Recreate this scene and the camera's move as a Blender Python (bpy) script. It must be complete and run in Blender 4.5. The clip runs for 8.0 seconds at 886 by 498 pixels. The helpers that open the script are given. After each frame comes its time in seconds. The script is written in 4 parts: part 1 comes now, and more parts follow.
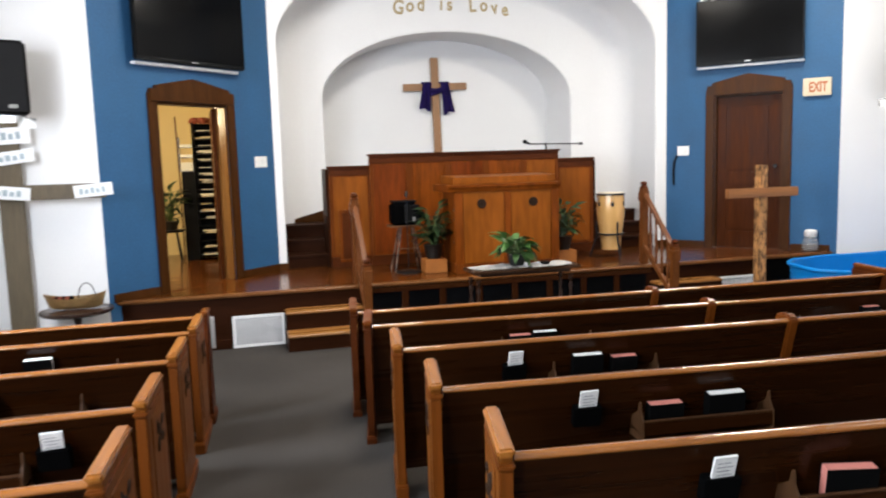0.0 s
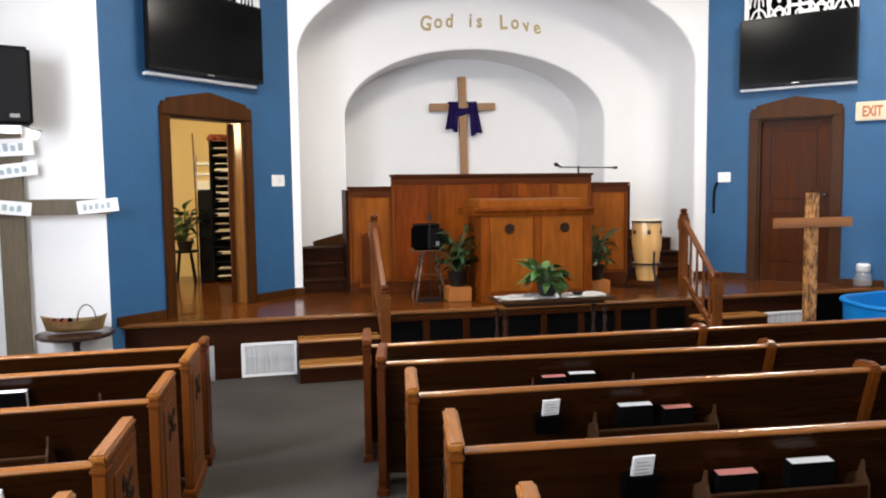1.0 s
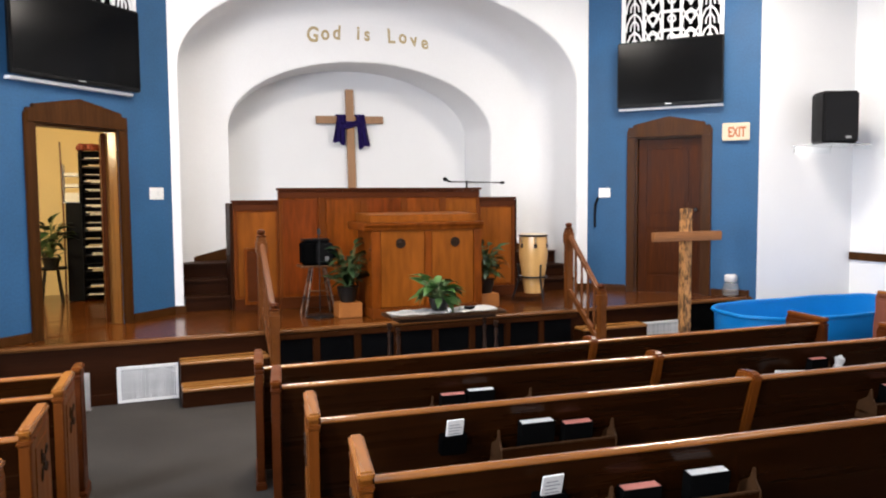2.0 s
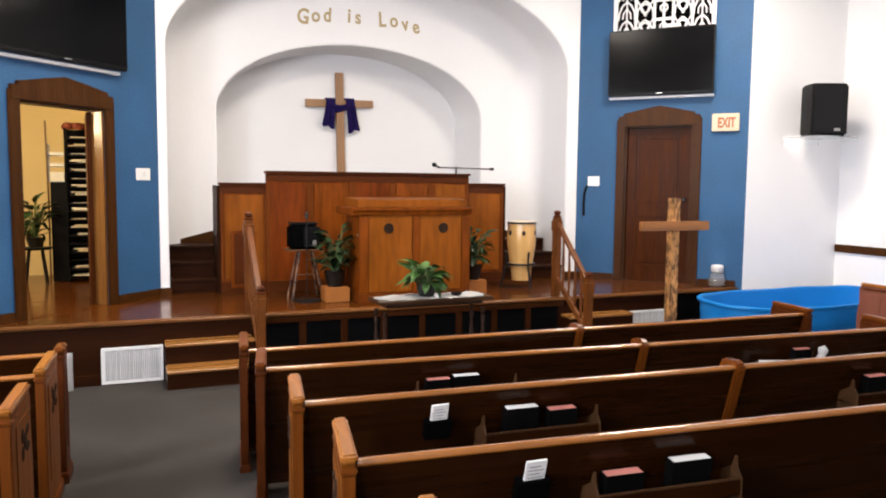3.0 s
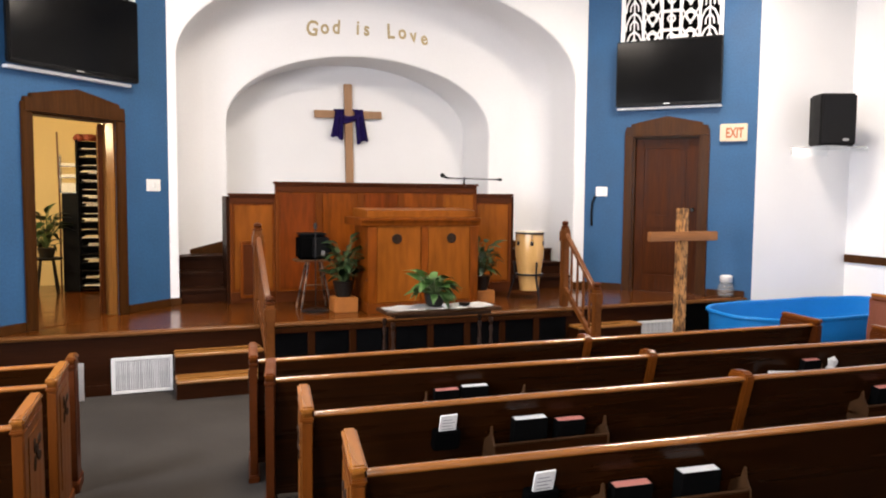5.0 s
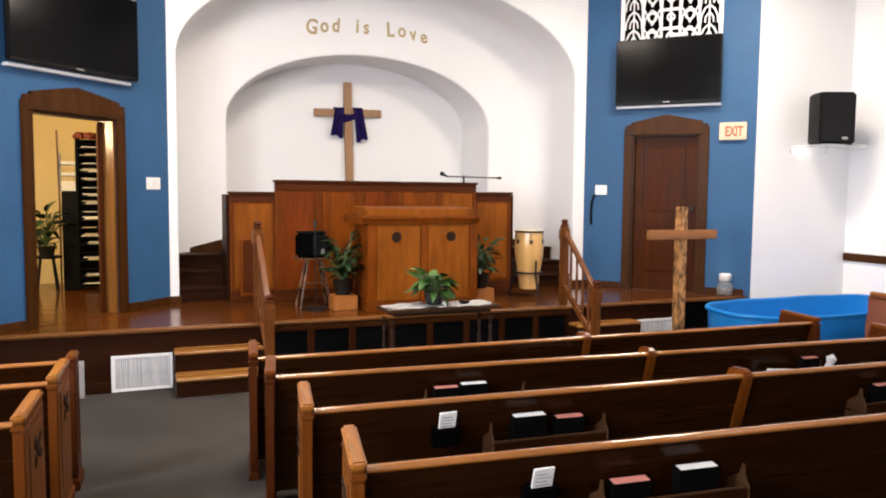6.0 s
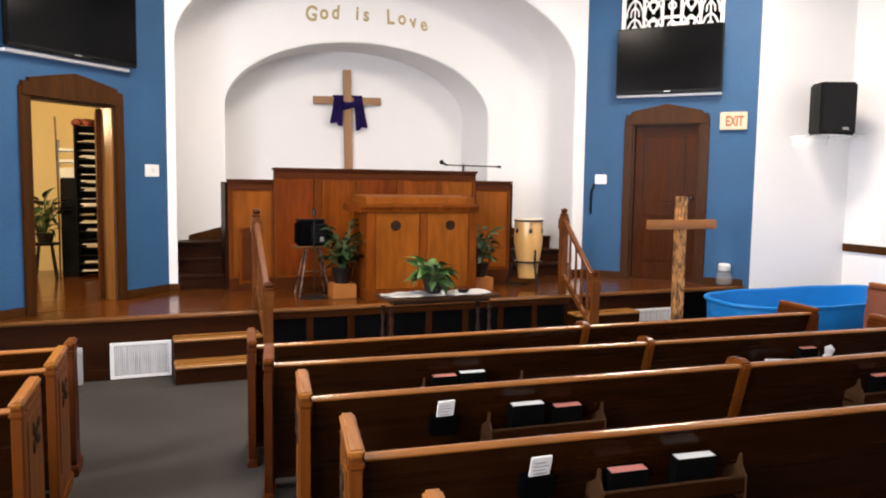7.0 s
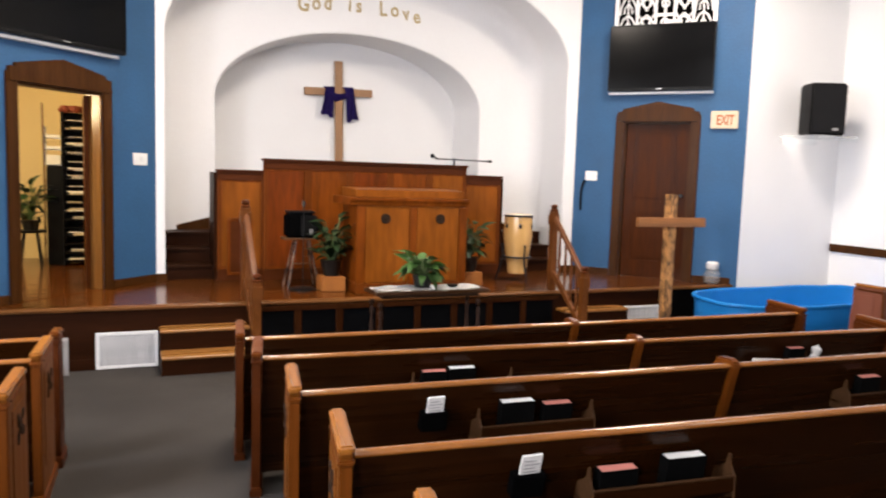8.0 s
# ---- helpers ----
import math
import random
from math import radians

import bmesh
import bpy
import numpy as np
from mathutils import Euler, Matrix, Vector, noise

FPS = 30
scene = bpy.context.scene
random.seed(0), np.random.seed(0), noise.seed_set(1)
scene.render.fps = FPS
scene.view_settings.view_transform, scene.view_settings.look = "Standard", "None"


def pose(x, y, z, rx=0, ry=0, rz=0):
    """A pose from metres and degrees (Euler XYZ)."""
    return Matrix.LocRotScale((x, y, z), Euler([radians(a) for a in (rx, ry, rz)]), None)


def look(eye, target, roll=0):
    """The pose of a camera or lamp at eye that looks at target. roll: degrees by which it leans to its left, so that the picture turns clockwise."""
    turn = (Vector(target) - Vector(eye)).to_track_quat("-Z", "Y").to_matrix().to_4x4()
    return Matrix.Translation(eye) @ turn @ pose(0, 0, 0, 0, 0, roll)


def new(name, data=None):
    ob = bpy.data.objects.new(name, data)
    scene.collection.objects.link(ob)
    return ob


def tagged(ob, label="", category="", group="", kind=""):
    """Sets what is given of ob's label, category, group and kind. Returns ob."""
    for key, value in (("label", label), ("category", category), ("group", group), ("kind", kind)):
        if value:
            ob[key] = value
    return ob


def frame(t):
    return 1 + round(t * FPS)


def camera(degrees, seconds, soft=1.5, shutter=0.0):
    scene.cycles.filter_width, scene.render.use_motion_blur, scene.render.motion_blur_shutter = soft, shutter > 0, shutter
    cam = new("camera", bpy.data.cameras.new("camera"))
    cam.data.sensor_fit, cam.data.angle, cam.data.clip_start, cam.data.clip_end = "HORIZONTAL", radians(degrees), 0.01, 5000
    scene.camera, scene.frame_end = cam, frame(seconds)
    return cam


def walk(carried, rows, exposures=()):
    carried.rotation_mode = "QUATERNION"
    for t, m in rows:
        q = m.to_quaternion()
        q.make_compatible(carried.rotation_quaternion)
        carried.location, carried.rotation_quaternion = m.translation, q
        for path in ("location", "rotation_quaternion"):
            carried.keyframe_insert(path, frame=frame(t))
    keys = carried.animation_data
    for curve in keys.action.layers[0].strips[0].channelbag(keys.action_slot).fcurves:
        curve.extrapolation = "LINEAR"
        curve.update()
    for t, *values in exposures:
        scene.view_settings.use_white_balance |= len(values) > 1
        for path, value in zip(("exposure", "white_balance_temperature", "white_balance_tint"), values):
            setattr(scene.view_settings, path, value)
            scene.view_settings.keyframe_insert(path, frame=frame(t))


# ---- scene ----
cam = camera(60.5, 8.0, 2.0, 0.5)
PATH = [
    (0, (1.253, -0.903, 1.89), (1.761, 1.017, 1.656), -1.7),
    (0.5, (1.288, -0.624, 1.872), (1.889, 1.271, 1.649), -1.5),
    (1, (1.383, -0.393, 1.84), (1.832, 1.549, 1.675), -0.7),
    (1.5, (1.336, -0.34, 1.874), (1.948, 1.557, 1.702), -1.1),
    (2, (1.323, -0.302, 1.864), (2.066, 1.55, 1.728), -0.4),
    (2.2, (1.34, -0.269, 1.853), (2.093, 1.577, 1.699), -0.1),
    (3.5, (1.331, -0.302, 1.853), (2.104, 1.534, 1.682), 0.7),
    (4, (1.331, -0.302, 1.851), (2.102, 1.535, 1.68), 0.4),
    (4.5, (1.337, -0.303, 1.852), (2.104, 1.535, 1.666), 0.2),
    (5, (1.324, -0.308, 1.86), (2.075, 1.54, 1.715), 0.5),
    (6.5, (1.32, -0.319, 1.856), (2.073, 1.527, 1.698), 0.6),
    (7, (1.325, -0.31, 1.855), (2.078, 1.534, 1.677), 0.8),
    (7.5, (1.326, -0.287, 1.858), (2.013, 1.583, 1.686), 0.9),
    (8, (1.314, -0.285, 1.863), (2.096, 1.545, 1.668), 1.8),
]
EXPOSURES = [(0.0, 0.12, 6080, 12), (1.0, 0.10, 6160, 14), (2.0, 0.19, 6140, 15), (3.5, 0.21, 6530, 18), (7.0, 0.20, 6540, 18), (7.5, 0.14, 6540, 15), (8.0, 0.18, 6530, 18)]
walk(cam, [(t, look(eye, target, roll)) for t, eye, target, roll in PATH], EXPOSURES)


# ---------------------------------------------------------------- world and light
world = bpy.data.worlds.new("world")
scene.world = world
world.use_nodes = True
_wn = world.node_tree
_sky = _wn.nodes.new("ShaderNodeTexSky")
_sky.sky_type, _sky.sun_disc = "NISHITA", False
_sky.sun_elevation, _sky.sun_rotation = radians(38), radians(200)
_wn.links.new(_sky.outputs["Color"], _wn.nodes["Background"].inputs["Color"])
_wn.nodes["Background"].inputs["Strength"].default_value = 0.1


def area_lamp(name, m, sx, sy, watts, colour=(1, 1, 1)):
    d = bpy.data.lights.new(name, "AREA")
    d.shape, d.size, d.size_y, d.energy, d.color = "RECTANGLE", sx, sy, watts, colour
    ob = new(name, d)
    ob.matrix_world = m
    return ob


DAY = (0.93, 0.97, 1.0)
WARM = (1.0, 0.90, 0.74)
for _y in (3.6, 0.4, -2.8):
    area_lamp("window_light", look((10.13, _y, 2.7), (5, _y + 0.6, 1.6)), 1.1, 1.9, 10, DAY)
    area_lamp("window_light", look((-1.47, _y, 2.7), (3, _y + 0.6, 1.6)), 1.1, 1.9, 205, DAY)
for _x, _y, _w in ((2.6, 5.7, 180), (6.9, 5.7, 200), (2.2, 0.8, 24), (6.4, 0.8, 24)):
    area_lamp("ceiling_lamp", look((_x, _y, 4.98), (_x, _y + 0.01, 0)), 1.0, 1.0, _w, WARM)
area_lamp("back_room_lamp", look((-1.0, 8.75, 2.6), (0.9, 9.0, 1.5)), 0.35, 0.35, 84, (1.0, 0.78, 0.42))

# ---------------------------------------------------------------- materials
MATS = {}


def mat(name, base, rough=0.6, metal=0.0, var=0.15, scale=6.0, fine=60.0, bump=0.02, stretch=(1, 1, 1), spec=0.5, coat=0.0,
        island=False, lo=0.6, hi=1.4):
    """A principled surface whose colour drifts at two scales, with fine relief."""
    m = bpy.data.materials.new(name)
    m.use_nodes = True
    nt = m.node_tree
    b = nt.nodes["Principled BSDF"]
    tc = nt.nodes.new("ShaderNodeTexCoord")
    mp = nt.nodes.new("ShaderNodeMapping")
    mp.inputs["Scale"].default_value = stretch
    nt.links.new(tc.outputs["Object"], mp.inputs["Vector"])
    n1, n2 = nt.nodes.new("ShaderNodeTexNoise"), nt.nodes.new("ShaderNodeTexNoise")
    n1.inputs["Scale"].default_value, n2.inputs["Scale"].default_value = scale, fine
    n1.inputs["Detail"].default_value, n2.inputs["Detail"].default_value = 4, 3
    for n in (n1, n2):
        nt.links.new(mp.outputs["Vector"], n.inputs["Vector"])
    add = nt.nodes.new("ShaderNodeMath")
    add.operation = "ADD"
    nt.links.new(n1.outputs["Fac"], add.inputs[0])
    nt.links.new(n2.outputs["Fac"], add.inputs[1])
    src = add.outputs[0]
    if island:
        oi = nt.nodes.new("ShaderNodeObjectInfo")
        a2 = nt.nodes.new("ShaderNodeMath")
        a2.operation = "MULTIPLY_ADD"
        nt.links.new(oi.outputs["Random"], a2.inputs[0])
        a2.inputs[1].default_value = 0.5
        nt.links.new(src, a2.inputs[2])
        src = a2.outputs[0]
    mr = nt.nodes.new("ShaderNodeMapRange")
    mr.inputs["From Min"].default_value, mr.inputs["From Max"].default_value = lo, hi
    mr.inputs["To Min"].default_value, mr.inputs["To Max"].default_value = 1 - var, 1 + var
    nt.links.new(src, mr.inputs["Value"])
    mx = nt.nodes.new("ShaderNodeVectorMath")
    mx.operation = "SCALE"
    mx.inputs[0].default_value = base
    nt.links.new(mr.outputs["Result"], mx.inputs["Scale"])
    nt.links.new(mx.outputs["Vector"], b.inputs["Base Color"])
    rr = nt.nodes.new("ShaderNodeMapRange")
    rr.inputs["From Min"].default_value, rr.inputs["From Max"].default_value = 0.3, 0.7
    rr.inputs["To Min"].default_value, rr.inputs["To Max"].default_value = max(0.02, rough - 0.08), min(1, rough + 0.08)
    nt.links.new(n1.outputs["Fac"], rr.inputs["Value"])
    nt.links.new(rr.outputs["Result"], b.inputs["Roughness"])
    b.inputs["Metallic"].default_value = metal
    b.inputs["Specular IOR Level"].default_value = spec
    b.inputs["Coat Weight"].default_value = coat
    b.inputs["Coat Roughness"].default_value = 0.2
    if bump:
        bp = nt.nodes.new("ShaderNodeBump")
        bp.inputs["Strength"].default_value, bp.inputs["Distance"].default_value = 0.5, bump * 0.1
        nt.links.new(n2.outputs["Fac"], bp.inputs["Height"])
        nt.links.new(bp.outputs["Normal"], b.inputs["Normal"])
    MATS[name] = m
    return m


ALONG_X, ALONG_Y, ALONG_Z = (0.12, 2.2, 2.2), (2.2, 0.12, 2.2), (2.2, 2.2, 0.12)
PLASTER = mat("white_plaster", (0.80, 0.80, 0.80), 0.75, var=0.03, scale=1.5, fine=70, bump=0.03)
CREAM = mat("cream_plaster", (0.72, 0.57, 0.29), 0.8, var=0.05, scale=1.5, fine=50, bump=0.02)
BLUE = mat("blue_paint", (0.027, 0.094, 0.205), 0.55, spec=0.25, var=0.18, scale=2.2, fine=45, bump=0.03)
CEIL = mat("ceiling_paint", (0.78, 0.77, 0.74), 0.85, var=0.03, scale=1.2, fine=40)
CARPET = mat("grey_carpet", (0.050, 0.0448, 0.0400), 0.95, spec=0.06, var=0.32, scale=1.3, fine=190, bump=0.12)
TRIM = mat("dark_walnut_trim", (0.050, 0.0180, 0.0040), 0.36, spec=0.08, var=0.45, scale=5, fine=40, bump=0.02, stretch=ALONG_Z)
DOORWOOD = mat("dark_door_wood", (0.048, 0.0118, 0.0013), 0.34, spec=0.06, var=0.6, scale=4, fine=30, bump=0.02, stretch=ALONG_Z)
BOARDS = mat("varnished_floor_boards", (0.086, 0.0240, 0.0030), 0.17, spec=0.15, var=0.3, scale=4, fine=30, bump=0.015, stretch=ALONG_X, coat=0.3)
NOSE = mat("worn_oak_nosing", (0.27, 0.115, 0.026), 0.3, var=0.25, scale=5, fine=40, bump=0.02, stretch=ALONG_X)
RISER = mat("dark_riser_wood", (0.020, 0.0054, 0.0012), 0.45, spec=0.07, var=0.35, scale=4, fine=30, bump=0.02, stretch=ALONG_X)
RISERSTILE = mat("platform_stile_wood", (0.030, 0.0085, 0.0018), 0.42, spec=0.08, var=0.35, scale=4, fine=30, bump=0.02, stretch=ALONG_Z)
OAKPANEL = mat("honey_oak_panel", (0.150, 0.0345, 0.0022), 0.36, spec=0.16, var=0.42, scale=2.6, fine=12, bump=0.015, stretch=(1.6, 1.6, 0.28), lo=0.7, hi=1.3)
OAKLIGHT = mat("light_oak_panel", (0.185, 0.052, 0.0045), 0.36, spec=0.14, var=0.28, scale=2.0, fine=11, bump=0.015, stretch=(1.6, 1.6, 0.28), lo=0.7, hi=1.3)
OAKDARK = mat("reddish_oak_rail", (0.062, 0.0150, 0.0030), 0.36, spec=0.12, var=0.3, scale=4, fine=30, bump=0.015, stretch=ALONG_X)
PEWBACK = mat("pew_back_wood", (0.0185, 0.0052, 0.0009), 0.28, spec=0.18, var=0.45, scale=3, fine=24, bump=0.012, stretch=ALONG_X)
# base raised to include the light on the top rails, far above the back
LITPEWRAIL = mat("lit_pew_rail_wood", (0.245, 0.084, 0.0125), 0.19, spec=0.5, var=0.3, scale=4, fine=30, bump=0.012, stretch=ALONG_X, coat=0.5)
# base lowered for the shade on the left aisle faces; caps stay lighter
SHADEDPEWEND = mat("shaded_pew_end_wood", (0.122, 0.036, 0.0036), 0.36, spec=0.13, var=0.3, scale=4, fine=26, bump=0.015, stretch=ALONG_Z)
OAKSTILE = mat("oak_stile", (0.095, 0.0230, 0.0025), 0.36, spec=0.14, var=0.28, scale=2.0, fine=11, bump=0.015, stretch=(1.6, 1.6, 0.28), lo=0.7, hi=1.3, island=True)
OAKRED = mat("red_oak_panel", (0.122, 0.0235, 0.0018), 0.36, spec=0.16, var=0.42, scale=2.6, fine=12, bump=0.015, stretch=(1.6, 1.6, 0.28), lo=0.7, hi=1.3)
RACKWOOD = mat("rack_wood", (0.13, 0.06, 0.025), 0.4, spec=0.2, var=0.3, scale=5, fine=30, bump=0.012)
# paler than the rack: edge highlights of lip and cheeks put into the colour
LITRACKWOOD = mat("lit_rack_wood", (0.060, 0.028, 0.012), 0.4, spec=0.2, var=0.3, scale=5, fine=30)
SPECKLED = mat("mottled_leg_wood", (0.13, 0.075, 0.045), 0.4, spec=0.3, var=0.9, scale=16, fine=40, bump=0.02, stretch=(1, 1, 0.7), lo=0.85, hi=1.15)
STEPTREAD = mat("dark_step_tread", (0.026, 0.0085, 0.0028), 0.4, spec=0.1, var=0.3, scale=4, fine=30, stretch=ALONG_X)
# glossy trim; its golden base also holds the back room's light on the jamb
LITJAMB = mat("lit_glossy_jamb", (0.150, 0.062, 0.014), 0.16, var=0.4, scale=5, fine=30, stretch=ALONG_Z, coat=1.0)
ARMWOOD = mat("brown_cross_arm_wood", (0.25, 0.098, 0.027), 0.6, var=0.45, scale=7, fine=40, bump=0.06, stretch=ALONG_X)
EDGEWOOD = mat("platform_edge_wood", (0.15, 0.058, 0.015), 0.3, spec=0.3, var=0.35, scale=4, fine=30, stretch=ALONG_X, lo=0.75, hi=1.25)
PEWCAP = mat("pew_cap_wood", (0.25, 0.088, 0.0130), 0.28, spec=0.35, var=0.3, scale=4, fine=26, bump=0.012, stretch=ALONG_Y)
HANDRAIL = mat("handrail_wood", (0.115, 0.036, 0.0075), 0.34, spec=0.2, var=0.3, scale=4, fine=30, bump=0.012)
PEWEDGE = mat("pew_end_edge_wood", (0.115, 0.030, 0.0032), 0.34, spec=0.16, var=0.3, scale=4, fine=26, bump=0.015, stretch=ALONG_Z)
CROSSWOOD = mat("oak_cross_wood", (0.30, 0.16, 0.075), 0.5, var=0.2, scale=5, fine=35, bump=0.02, stretch=ALONG_Z)
ROUGHWOOD = mat("rough_sawn_wood", (0.31, 0.148, 0.048), 0.6, var=0.72, scale=9, fine=30, bump=0.08, stretch=(1.5, 1.5, 0.5), lo=0.86, hi=1.1)
GREYWOOD = mat("weathered_board", (0.115, 0.088, 0.052), 0.7, var=0.35, scale=5, fine=40, bump=0.05, stretch=ALONG_Z)
PURPLE = mat("purple_cloth", (0.026, 0.014, 0.125), 0.8, var=0.3, scale=12, fine=150, bump=0.05, spec=0.2)
BLACK = mat("black_plastic", (0.004, 0.004, 0.0043), 0.42, spec=0.14, var=0.15, scale=8, fine=120, bump=0.02)
BLACKCLOTH = mat("black_cloth", (0.0015, 0.0015, 0.0016), 0.95, spec=0.02, var=0.3, scale=8, fine=160, bump=0.05)
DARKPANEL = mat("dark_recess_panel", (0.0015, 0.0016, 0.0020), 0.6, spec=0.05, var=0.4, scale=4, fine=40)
SCREEN = mat("tv_screen", (0.003, 0.003, 0.0032), 0.16, spec=0.11, var=0.02, scale=0.6, fine=2, bump=0)
GRILLE_MESH = mat("speaker_mesh", (0.008, 0.008, 0.009), 0.6, spec=0.15, var=0.3, scale=8, fine=260, bump=0.08)
WHITEMETAL = mat("white_enamel", (0.72, 0.71, 0.69), 0.4, var=0.06, scale=6, fine=60)
VENTSLAT = mat("grey_vent_slat", (0.50, 0.50, 0.50), 0.45, var=0.32, scale=9, fine=60, island=True)
WHITEPAINT = mat("white_gloss_paint", (0.80, 0.80, 0.80), 0.4, var=0.03, scale=4, fine=40)
PLATE = mat("white_switch_plate", (0.78, 0.78, 0.76), 0.35, var=0.03, scale=6, fine=60)
GOLD = mat("gilded_letter", (0.42, 0.33, 0.17), 0.45, metal=0.2, var=0.15, scale=12, fine=80)
CREAMSIGN = mat("cream_sign", (0.56, 0.48, 0.34), 0.5, var=0.06, scale=8, fine=60)
REDSIGN = mat("red_sign_letter", (0.36, 0.10, 0.03), 0.5, var=0.1, scale=8, fine=60)
CLOTH = mat("white_tablecloth", (0.72, 0.71, 0.69), 0.85, var=0.08, scale=9, fine=160, bump=0.06, spec=0.2)
TABLEWOOD = mat("dark_table_wood", (0.026, 0.011, 0.0055), 0.3, var=0.3, scale=5, fine=30, stretch=ALONG_X)
TABLETOP = mat("brown_table_top", (0.045, 0.019, 0.007), 0.3, var=0.3, scale=5, fine=30, stretch=ALONG_X)
LEAF = mat("glossy_leaf", (0.055, 0.125, 0.030), 0.4, var=0.35, scale=14, fine=70, island=True, bump=0.03)
DARKLEAF = mat("dark_leaf", (0.018, 0.046, 0.013), 0.45, var=0.4, scale=14, fine=70, island=True, bump=0.03)
STEM = mat("green_stem", (0.06, 0.10, 0.03), 0.6, var=0.2, scale=12, fine=70)
POT = mat("terracotta_box", (0.36, 0.125, 0.020), 0.6, var=0.2, scale=7, fine=60)
BLACKPOT = mat("black_pot", (0.006, 0.0065, 0.006), 0.42, var=0.2, scale=8, fine=60)
CONGA = mat("conga_shell", (0.58, 0.34, 0.12), 0.22, var=0.12, scale=6, fine=30, bump=0.01, stretch=ALONG_Z, coat=0.5)
SKIN = mat("drum_head_hide", (0.60, 0.52, 0.40), 0.6, var=0.12, scale=8, fine=60)
CHROME = mat("chrome", (0.75, 0.74, 0.72), 0.18, metal=1.0, var=0.05, scale=8, fine=60, bump=0)
IRON = mat("black_steel", (0.02, 0.02, 0.02), 0.35, metal=0.6, var=0.1, scale=8, fine=60)
POOL = mat("blue_pool_plastic", (0.005, 0.18, 0.52), 0.42, spec=0.25, var=0.10, scale=3, fine=60, bump=0.02)
PAGE = mat("page_edges", (0.75, 0.74, 0.72), 0.8, var=0.06, scale=20, fine=120)
PINKPAGE = mat("red_dyed_page_edges", (0.58, 0.21, 0.17), 0.7, var=0.1, scale=20, fine=120)
BOOKBLACK = mat("black_book_cover", (0.002, 0.002, 0.002), 0.8, spec=0.04, var=0.2, scale=12, fine=90)
CARD = mat("white_card", (0.70, 0.69, 0.66), 0.7, var=0.08, scale=25, fine=120)
PALEPRINT = mat("pale_print", (0.36, 0.43, 0.46), 0.7, var=0.15, scale=20, fine=90)
INK = mat("grey_ink", (0.20, 0.20, 0.21), 0.7, var=0.1, scale=20, fine=90)
REDVINYL = mat("red_brown_pew_end", (0.17, 0.055, 0.032), 0.4, var=0.2, scale=5, fine=40, stretch=ALONG_Z)
WICKER = mat("wicker_boat", (0.34, 0.22, 0.09), 0.6, var=0.4, scale=14, fine=90, bump=0.1)
DARKRED = mat("dried_flower_red", (0.22, 0.045, 0.02), 0.8, var=0.4, scale=20, fine=90)
CARVED = mat("carved_medallion_wood", (0.020, 0.010, 0.005), 0.5, spec=0.1, var=0.4, scale=25, fine=90, bump=0.2)
LADDER = mat("galvanised_rail", (0.45, 0.45, 0.43), 0.35, metal=0.8, var=0.1, scale=8, fine=60)


def glass(name, tint, rough=0.03):
    m = bpy.data.materials.new(name)
    m.use_nodes = True
    b = m.node_tree.nodes["Principled BSDF"]
    b.inputs["Base Color"].default_value = (*tint, 1)
    b.inputs["Transmission Weight"].default_value = 1
    b.inputs["Roughness"].default_value = rough
    b.inputs["IOR"].default_value = 1.45
    return m


GLASS = glass("clear_glass", (0.95, 0.97, 0.97))
JUG = glass("cloudy_plastic", (0.93, 0.94, 0.94), 0.08)
JUG.node_tree.nodes["Principled BSDF"].inputs["Transmission Weight"].default_value = 0.85

# ---------------------------------------------------------------- mesh helpers


def box(bm, x0, x1, y0, y1, z0, z1, m=None):
    vs = [bm.verts.new((x, y, z)) for x in (x0, x1) for y in (y0, y1) for z in (z0, z1)]
    for f in ((0, 1, 3, 2), (4, 6, 7, 5), (0, 4, 5, 1), (2, 3, 7, 6), (0, 2, 6, 4), (1, 5, 7, 3)):
        bm.faces.new([vs[i] for i in f])
    if m is not None:
        for v in vs:
            v.co = m @ v.co
    return vs


def bevelled(bm, w, segments=2):
    bmesh.ops.recalc_face_normals(bm, faces=bm.faces)
    bmesh.ops.bevel(bm, geom=[e for e in bm.edges if e.calc_face_angle(0) > 0.5], offset=w, segments=segments, affect="EDGES", clamp_overlap=True)
    return bm


def bbox(x0, x1, y0, y1, z0, z1, w=0.0, segments=2, m=None):
    bm = bmesh.new()
    box(bm, x0, x1, y0, y1, z0, z1)
    if w:
        bevelled(bm, w, segments)
    if m is not None:
        bm.transform(m)
    return bm


def prism(points, axis, a, b, w=0.0, segments=2):
    """A slab: the outline's points are (u, v) in the two other axes, in order."""
    bm = bmesh.new()

    def at(u, v, c):
        return (c, u, v) if axis == "x" else (u, c, v) if axis == "y" else (u, v, c)
    lo, hi = [bm.verts.new(at(u, v, a)) for u, v in points], [bm.verts.new(at(u, v, b)) for u, v in points]
    n = len(points)
    bm.faces.new(lo), bm.faces.new(hi[::-1])
    for i in range(n):
        bm.faces.new((lo[i], hi[i], hi[(i + 1) % n], lo[(i + 1) % n]))
    bmesh.ops.recalc_face_normals(bm, faces=bm.faces)
    if w:
        bevelled(bm, w, segments)
    return bm


